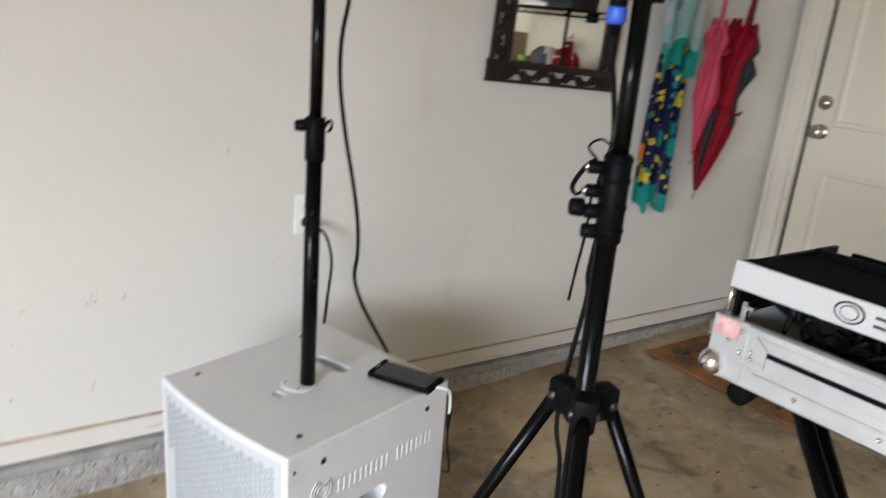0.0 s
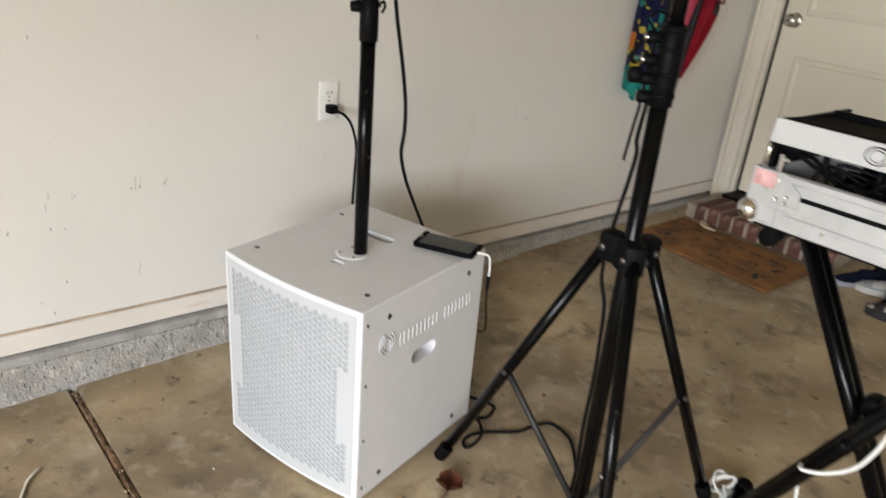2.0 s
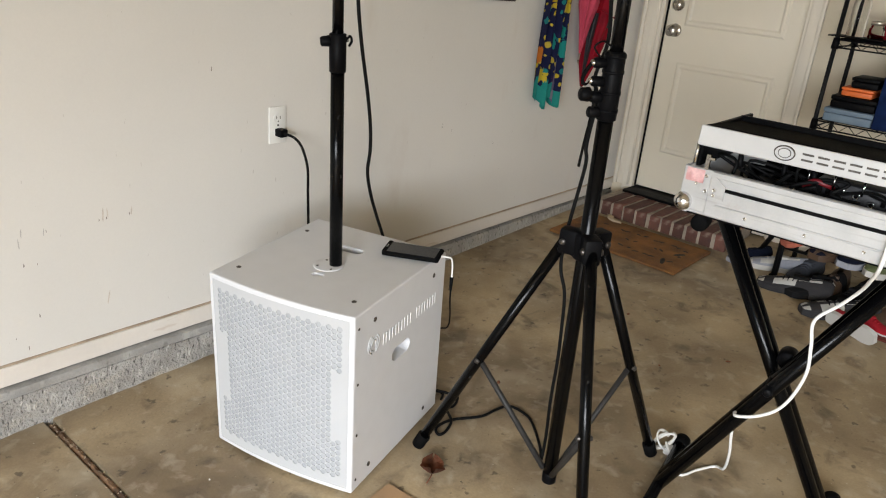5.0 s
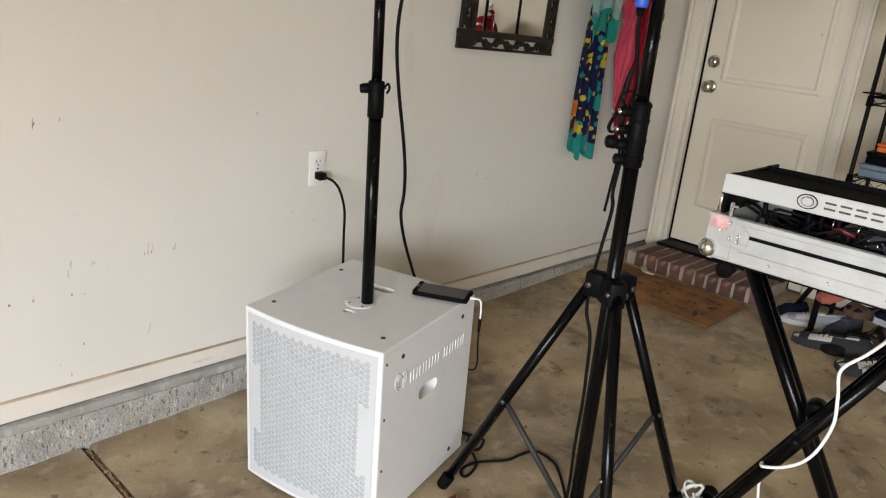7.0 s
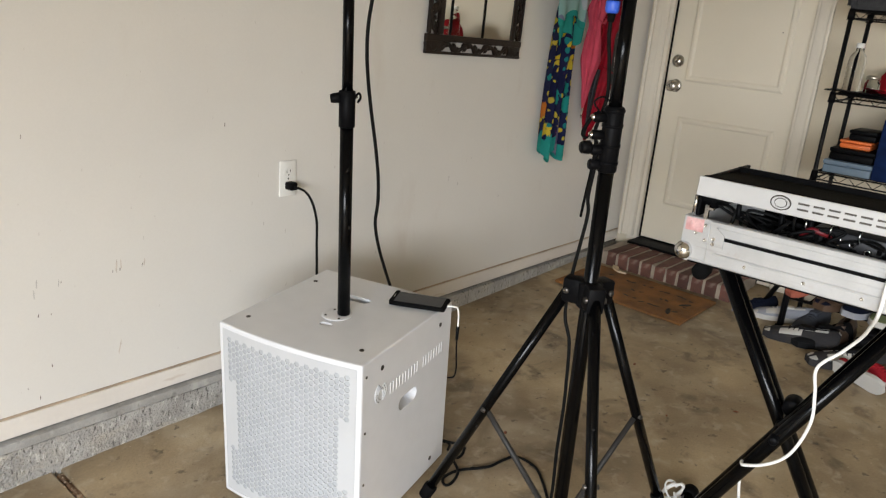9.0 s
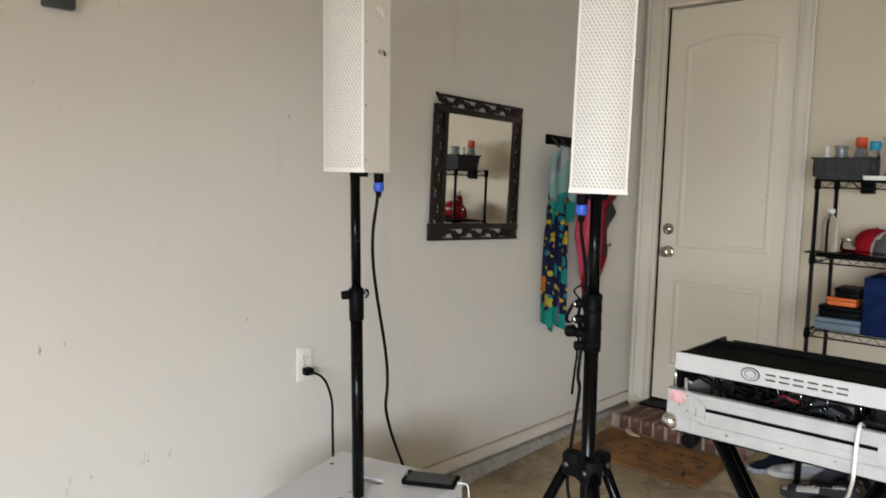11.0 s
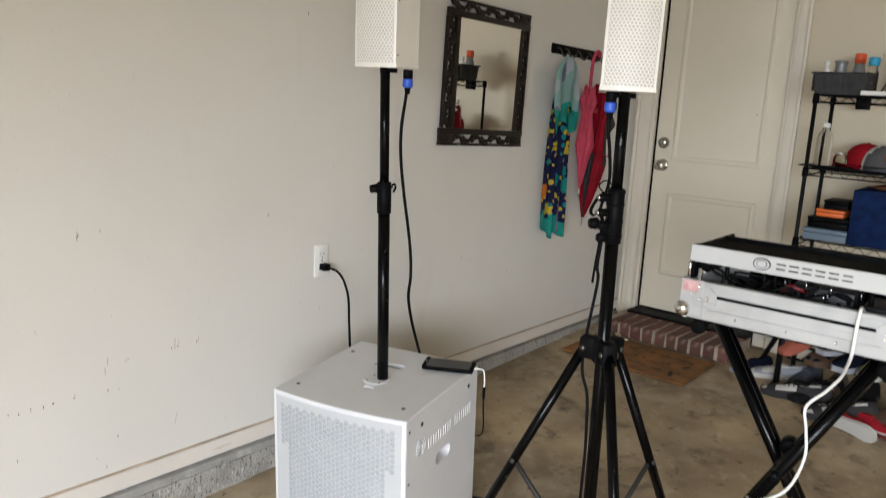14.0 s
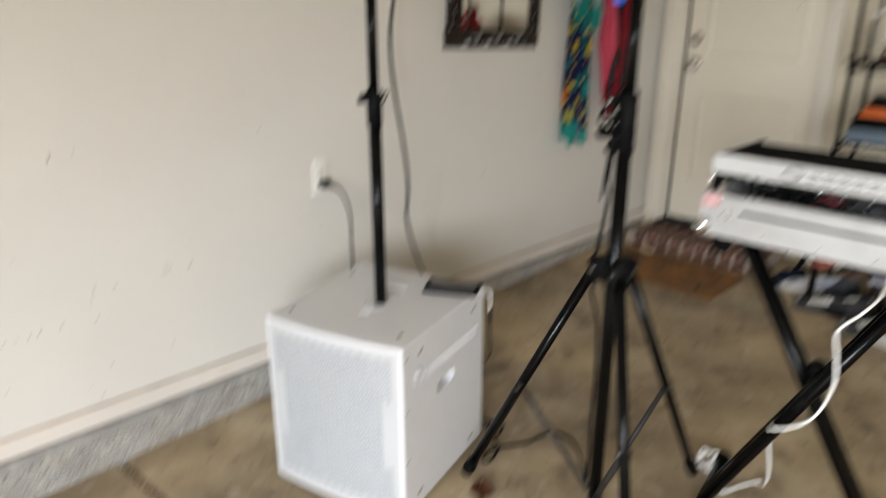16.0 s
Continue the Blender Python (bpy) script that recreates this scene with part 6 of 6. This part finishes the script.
# ---------------- shoes ----------------
def shoe(label, x, y, z, yaw, upper, sole, size=0.27, tilt=0.0, roll=0.0, accent=None, trim=None):
    s = thing("shoe", Matrix.Translation((x, y, z)) @ pose(0, 0, 0, roll, tilt, yaw), label, "shoe", "shoes by the rack")
    k = size / 0.28
    prof = [(-0.135, 0.026, 0.070), (-0.125, 0.034, 0.082), (-0.09, 0.038, 0.080), (-0.05, 0.036, 0.072), (0.0, 0.037, 0.066), (0.04, 0.043, 0.055), (0.08, 0.047, 0.044), (0.115, 0.040, 0.034), (0.138, 0.022, 0.022)]
    so, up = bmesh.new(), bmesh.new()
    rings = []
    for px, hw, hz in prof:
        a = so.verts.new((px * k * 1.015, hw * k * 1.06, 0.0))
        b2 = so.verts.new((px * k * 1.015, -hw * k * 1.06, 0.0))
        c2 = so.verts.new((px * k * 1.02, -hw * k * 1.04, 0.024 * k))
        d2 = so.verts.new((px * k * 1.02, hw * k * 1.04, 0.024 * k))
        rings.append((a, b2, c2, d2))
    for p, q in zip(rings, rings[1:]):
        for i in range(4):
            so.faces.new((p[i], p[(i + 1) % 4], q[(i + 1) % 4], q[i]))
    so.faces.new(rings[0][::-1])
    so.faces.new(rings[-1])
    bmesh.ops.recalc_face_normals(so, faces=so.faces[:])
    part("sole", smooth(so, 50), sole, s)
    rings = []
    for px, hw, hz in prof:
        row = []
        for i in range(11):
            a = math.pi * i / 10
            row.append(up.verts.new((px * k, hw * k * math.cos(a) * (0.75 + 0.25 * abs(math.cos(a))), (0.022 + (hz - 0.02) * math.sin(a) ** 0.7) * k)))
        rings.append(row)
    for j, (p, q) in enumerate(zip(rings, rings[1:])):
        for i in range(10):
            if 2 <= j <= 3 and 4 <= i <= 5:
                continue
            f = up.faces.new((p[i], q[i], q[i + 1], p[i + 1]))
            if accent is not None and ((j == 7 and i in (1, 2, 3, 6, 7, 8)) or (j in (4, 5) and i in (1, 2, 3, 6, 7, 8)) or (j in (2, 3) and i in (3, 6)) or (j == 0 and i in (4, 5))):
                f.material_index = 1
    up.faces.new(rings[0])
    up.faces.new(rings[-1][::-1])
    bmesh.ops.recalc_face_normals(up, faces=up.faces[:])
    for f in up.faces:
        f.smooth = True
    part("upper", up, [upper, accent or upper], s)
    part("tongue", box(-0.045 * k, 0.015 * k, -0.018 * k, 0.018 * k, 0.060 * k, 0.074 * k, 0.004, 2), trim or accent or upper, s)
    for i in range(4):
        xx = (-0.005 + i * 0.018) * k
        part("lace", tube([(xx, -0.024 * k, (0.060 - 0.0045 * i) * k), (xx, 0, (0.073 - 0.005 * i) * k), (xx, 0.024 * k, (0.060 - 0.0045 * i) * k)], 0.0026, 5), trim or accent or upper, s)
    return s


S = M_SHOE
FZ = floor_z
shoe("charcoal suede sneaker with white panels on the concrete floor", 2.695, 1.080, FZ(2.69), 100, S["charcoal"], S["charcoal"], 0.285, accent=S["white"], trim=S["black"])
shoe("charcoal suede sneaker with white panels behind its mate", 2.605, 0.885, FZ(2.60), 124, S["charcoal"], S["charcoal"], 0.285, accent=S["white"], trim=S["black"])
shoe("slate blue shoe beside the brick step", 2.885, 1.335, FZ(2.88), 150, S["navy"], S["pale"], 0.22)
shoe("pale grey and white running shoe under the rack brace", 2.88, 1.215, FZ(2.88), 112, S["pale"], S["white"], 0.25, accent=S["white"])
shoe("red canvas shoe with a white sole lying on its side", 2.462, 0.818, FZ(2.46) + 0.034, -113, S["red"], S["white"], 0.20, 0, -72, accent=S["red"])
shoe("red canvas shoe beside its mate", 2.60, 0.775, FZ(2.60), -120, S["red"], S["white"], 0.19)
shoe("coral running shoe leaning heel up on the shoe rack", 2.83, 1.10, LOW + 0.062, 140, S["coral"], S["coral"], 0.25, 22)
shoe("worn black boot shoe under the shoe rack", 2.76, 1.02, FZ(2.76), 150, S["black"], S["black"], 0.28)
shoe("black trainer crowded under the shoe rack", 2.75, 0.88, FZ(2.75), 160, S["black"], S["charcoal"], 0.28)
shoe("brown leather shoe on the shoe rack", 2.83, 1.00, LOW + 0.010, 160, S["brown"], S["brown"], 0.28, accent=S["navy"])
shoe("grey running shoe on the shoe rack", 2.84, 0.905, LOW + 0.010, 165, S["navy"], S["pale"], 0.28)
shoe("grey shoe heaped on the other shoes", 2.83, 0.955, LOW + 0.078, 150, S["brown"], S["pale"], 0.26, 6, 0, S["grey"])
shoe("olive and white shoe on the shoe rack", 2.82, 0.82, LOW + 0.010, 175, S["green"], S["white"], 0.27)
shoe("dark brown shoe under the shoe rack", 2.83, 0.975, FZ(2.83) , 178, S["brown"], S["brown"], 0.28)
shoe("black suede shoe under the shoe rack", 2.84, 0.865, FZ(2.84), 170, S["black"], S["grey"], 0.28)
shoe("grey mesh shoe under the shoe rack", 2.90, 1.10, FZ(2.90), 175, S["grey"], S["grey"], 0.27)
shoe("brown leather boot shoe past the rack", 2.72, 0.72, FZ(2.72), 150, S["brown"], S["brown"], 0.28)
shoe("dark navy shoe on the floor past the rack", 2.70, 0.60, FZ(2.70), 185, S["navy"], S["grey"], 0.28)
tb = thing("shoe_box", Matrix.Translation((2.89, 0.735, LOW + 0.010)), "teal cardboard shoe box on the shoe rack", "box")
part("base", box(-0.10, 0.10, -0.10, 0.09, 0, 0.10, 0.002, 1), M_TEAL, tb)
part("lid", box(-0.103, 0.103, -0.103, 0.093, 0.075, 0.104, 0.002, 1), M_TEAL, tb)
tagged(part("red_rug", box(2.50, 2.74, 0.30, 0.74, FZ(2.5) + 0.008, FZ(2.5) + 0.014, 0.002, 1), material("red_brown_rug", (0.20, 0.035, 0.02), 0.95, var=0.3, grain=260, bump=0.6)), "small red-brown rug on the concrete", "rug").rotation_euler = (0, 0, 0)

# Bag added to darken this corner, where only dark bluish shapes are known
bag = thing("dark_filler_bag", Matrix.Translation((2.88, 0.50, floor_z(2.88))), "dark navy cloth bag added for the dark shapes under the rack", "bag")
own = box(-0.10, 0.10, -0.13, 0.13, 0, 0.22, 0.03, 3)
bmesh.ops.subdivide_edges(own, edges=own.edges[:], cuts=2, use_grid_fill=True)
for v in own.verts:
    v.co.x += 0.02 * noise.noise(v.co * 9)
    v.co.y += 0.02 * noise.noise(v.co * 8 + Vector((3, 0, 0)))
part("body", smooth(own, 60), M_UMBBLK, bag)
part("strap", tube([(-0.09, -0.06, 0.2), (-0.12, -0.04, 0.27), (-0.12, 0.04, 0.27), (-0.09, 0.06, 0.2)], 0.008, 6, None, 6, 0.35), M_UMBBLK, bag)

# a small black caster at the edge of the shoe heap
wheel = thing("caster", Matrix.Translation((2.52, 0.60, floor_z(2.52))), "small black swivel caster of a garage cart", "caster")
part("tyre", lathe([(0.020, -0.012), (0.032, -0.010), (0.034, 0.0), (0.032, 0.010), (0.020, 0.012)], 24, None, pose(0, 0, 0.034, 90, 0, 30)), M_RUBBER, wheel)
part("fork", box(-0.014, 0.014, -0.018, 0.018, 0.062, 0.072, 0.002, 1), M_STEEL, wheel)
part("stem", rod((0, 0, 0.07), (0, 0, 0.20), 0.009, None, 12), M_BLACK, wheel)

# ---------------- scuffs on the north wall ----------------
SCUFFS = [(0.185, 0.879), (0.779, 0.887), (0.268, 0.295), (0.242, 0.885), (0.182, 0.875), (0.779, 0.882), (0.268, 0.294), (0.3, 0.142), (0.283, 0.147), (0.234, 0.211), (0.045, 0.44), (0.102, 0.439), (1.827, 0.594), (0.076, 0.439), (0.931, 1.513), (0.181, 0.871), (-0.017, 0.901), (1.769, 0.614), (1.77, 0.625), (2.102, 0.51)]
SCUFFS += [(-0.008, 0.439), (0.016, 0.435), (0.046, 0.433), (0.076, 0.436), (0.1, 0.44), (0.153, 0.44), (0.246, 0.437), (0.277, 0.433), (0.438, 0.515), (0.458, 0.517), (0.52, 0.517), (0.269, 0.292), (0.234, 0.215), (0.277, 0.17), (0.29, 0.147), (0.313, 0.127), (0.207, 0.247), (0.006, 0.309), (0.306, 0.513)]
wall_n = bpy.data.objects["wall_north"]
srng = random.Random(12)
M_SCUFF = material("dark_scuff", (0.32, 0.285, 0.25), 0.9, var=0.3, scale=80, grain=300)
for sx, sz in SCUFFS:
    w, h = srng.uniform(0.0008, 0.0018), srng.uniform(0.002, 0.006)
    part("scuff", prism([(-w, -h), (w * 0.6, -h * 0.8), (w, h * 0.2), (w * 0.3, h), (-w * 0.7, h * 0.5)], 0, 0.0006, None, Matrix(((1, 0, 0, sx), (0, 0, -1, 2.2299), (0, 1, 0, sz), (0, 0, 0, 1)))), M_SCUFF, wall_n)

M_SMEAR = material("faint_brown_smear", (0.60, 0.54, 0.47), 0.8, var=0.12, scale=60, grain=200)
M_GREYSMEAR = material("faint_grey_smear", (0.52, 0.50, 0.47), 0.8, var=0.12, scale=60, grain=200)
for sx, sz, w, h, tilt, mt in ((0.449, 0.528, 0.0022, 0.020, 3, M_SMEAR), (0.461, 0.531, 0.0016, 0.014, -4, M_SMEAR), (0.526, 0.524, 0.002, 0.012, 6, M_SMEAR), (0.248, 0.520, 0.0018, 0.012, 2, M_GREYSMEAR), (0.240, 0.495, 0.0016, 0.014, -3, M_GREYSMEAR), (0.447, 0.294, 0.002, 0.022, 12, M_SMEAR), (0.156, 0.443, 0.0014, 0.010, 0, M_GREYSMEAR), (0.30, 0.512, 0.0012, 0.010, 5, M_GREYSMEAR), (0.931, 1.513, 0.003, 0.007, 8, M_SMEAR), (0.182, 0.878, 0.0016, 0.016, 2, M_GREYSMEAR)):
    part("smear", prism([(-w, -h * 0.7), (w * 0.4, -h), (w, h * 0.3), (w * 0.2, h), (-w * 0.8, h * 0.4)], 0, 0.0005, None, Matrix.Translation((sx, 2.2299, sz)) @ pose(0, 0, 0, 90, tilt, 0)), mt, wall_n)

M_STRIP = material("dirty_pale_plastic", (0.62, 0.57, 0.48), 0.7, var=0.15, scale=30, grain=200)
# ---------------- bits on the floor ----------------
def flat_on_floor(name, outline, label, category, mat, h=0.004, z=0.0):
    b = bmesh.new()
    f = b.faces.new([b.verts.new((x, y, floor_z(x) + z)) for x, y in outline])
    top = bmesh.ops.extrude_face_region(b, geom=[f])["geom"]
    bmesh.ops.translate(b, vec=(0, 0, h), verts=[v for v in top if isinstance(v, bmesh.types.BMVert)])
    bmesh.ops.recalc_face_normals(b, faces=b.faces[:])
    return tagged(part(name, b, mat), label, category)


flat_on_floor("cardboard_sheet", [(0.716, 1.405), (0.735, 1.14), (0.72, 0.85), (0.40, 0.85), (0.395, 1.36), (0.50, 1.388), (0.60, 1.398)], "flat brown cardboard sheet on the concrete floor", "cardboard", M_CARD, 0.005, 0.001)
rag = [(-0.165, 2.19), (-0.150, 2.10), (-0.155, 2.02), (-0.132, 1.95), (-0.140, 1.90), (-0.112, 1.84), (-0.120, 1.78), (-0.095, 1.70), (-0.45, 1.66), (-0.52, 2.18)]
flat_on_floor("cardboard_sheet", rag, "torn brown cardboard sheet with a ragged edge", "cardboard", M_CARD, 0.006, 0.001)
leaf = thing("dry_leaf", Matrix.Translation((0.828, 1.366, floor_z(0.83) + 0.004)) @ pose(0, 0, 0, 5, 3, 40) @ Matrix.Scale(1.4, 4), "curled reddish brown dry leaf on the floor", "leaf")
own = bmesh.new()
prev = None
for i in range(9):
    t = i / 8
    w = 0.025 * math.sin(math.pi * min(1, t * 0.92 + 0.06)) * (1 + 0.2 * math.sin(9 * t))
    r = [own.verts.new((0.046 * t - 0.025, s * w, 0.013 * abs(s) ** 1.5 + 0.010 * (t - 0.5) ** 2 * 4)) for s in (-1, -0.5, 0, 0.5, 1)]
    if prev:
        for k in range(4):
            own.faces.new((prev[k], prev[k + 1], r[k + 1], r[k]))
    prev = r
bmesh.ops.solidify(own, geom=own.faces[:], thickness=0.0008)
part("blade", smooth(own, 80), M_LEAF, leaf)
part("stalk", tube([(-0.025, 0, 0.01), (-0.035, 0.003, 0.008), (-0.045, 0.008, 0.004)], 0.0012, 5), M_LEAF, leaf)
for lx, ly, ang, sc in ((1.28, 1.50, 30, 0.02), (1.36, 1.62, 80, 0.014), (2.0, 1.45, 10, 0.02), (0.42, 1.72, 60, 0.008), (1.95, 1.05, 120, 0.02), (0.65, 2.0, 10, 0.008), (1.75, 1.2, 45, 0.012)):
    c = tagged(part("leaf_scrap", lathe([(0.5, 0), (0.42, 0.12), (0.1, 0.2)], 7, None, Matrix.Translation((lx, ly, floor_z(lx))) @ pose(0, 0, 0, 0, 0, ang) @ Matrix.Diagonal((sc, sc * 0.55, sc * 0.6, 1))), M_LEAF if lx > 0.5 else M_PAPER), "small dry leaf scrap on the concrete floor", "leaf scrap", "leaf scraps on the floor")
strip = tagged(part("plastic_strip", tube([(-0.05, 1.60, floor_z(-0.05) + 0.004), (0.0, 1.715, floor_z(0) + 0.004), (0.030, 1.80, floor_z(0.03) + 0.005), (0.070, 1.89, floor_z(0.07) + 0.005), (0.085, 1.905, floor_z(0.085) + 0.009), (0.105, 1.925, floor_z(0.105) + 0.006)], 0.0046, 6, None, 3, 0.4, taper=lambda q: 0.7 + 0.6 * q), M_STRIP), "pale torn plastic strip on the floor", "plastic strip")
tagged(part("tan_wrapper", prism([(0, 0), (0.05, 0.012), (0.085, -0.01), (0.12, 0.004), (0.07, 0.03), (0.03, 0.028)], 0, 0.008, None, Matrix.Translation((2.80, 1.93, floor_z(2.80) + 0.014)) @ pose(0, 0, 0, 0, 0, 60)), M_BEIGE), "crumpled tan wrapper on the door mat", "wrapper")
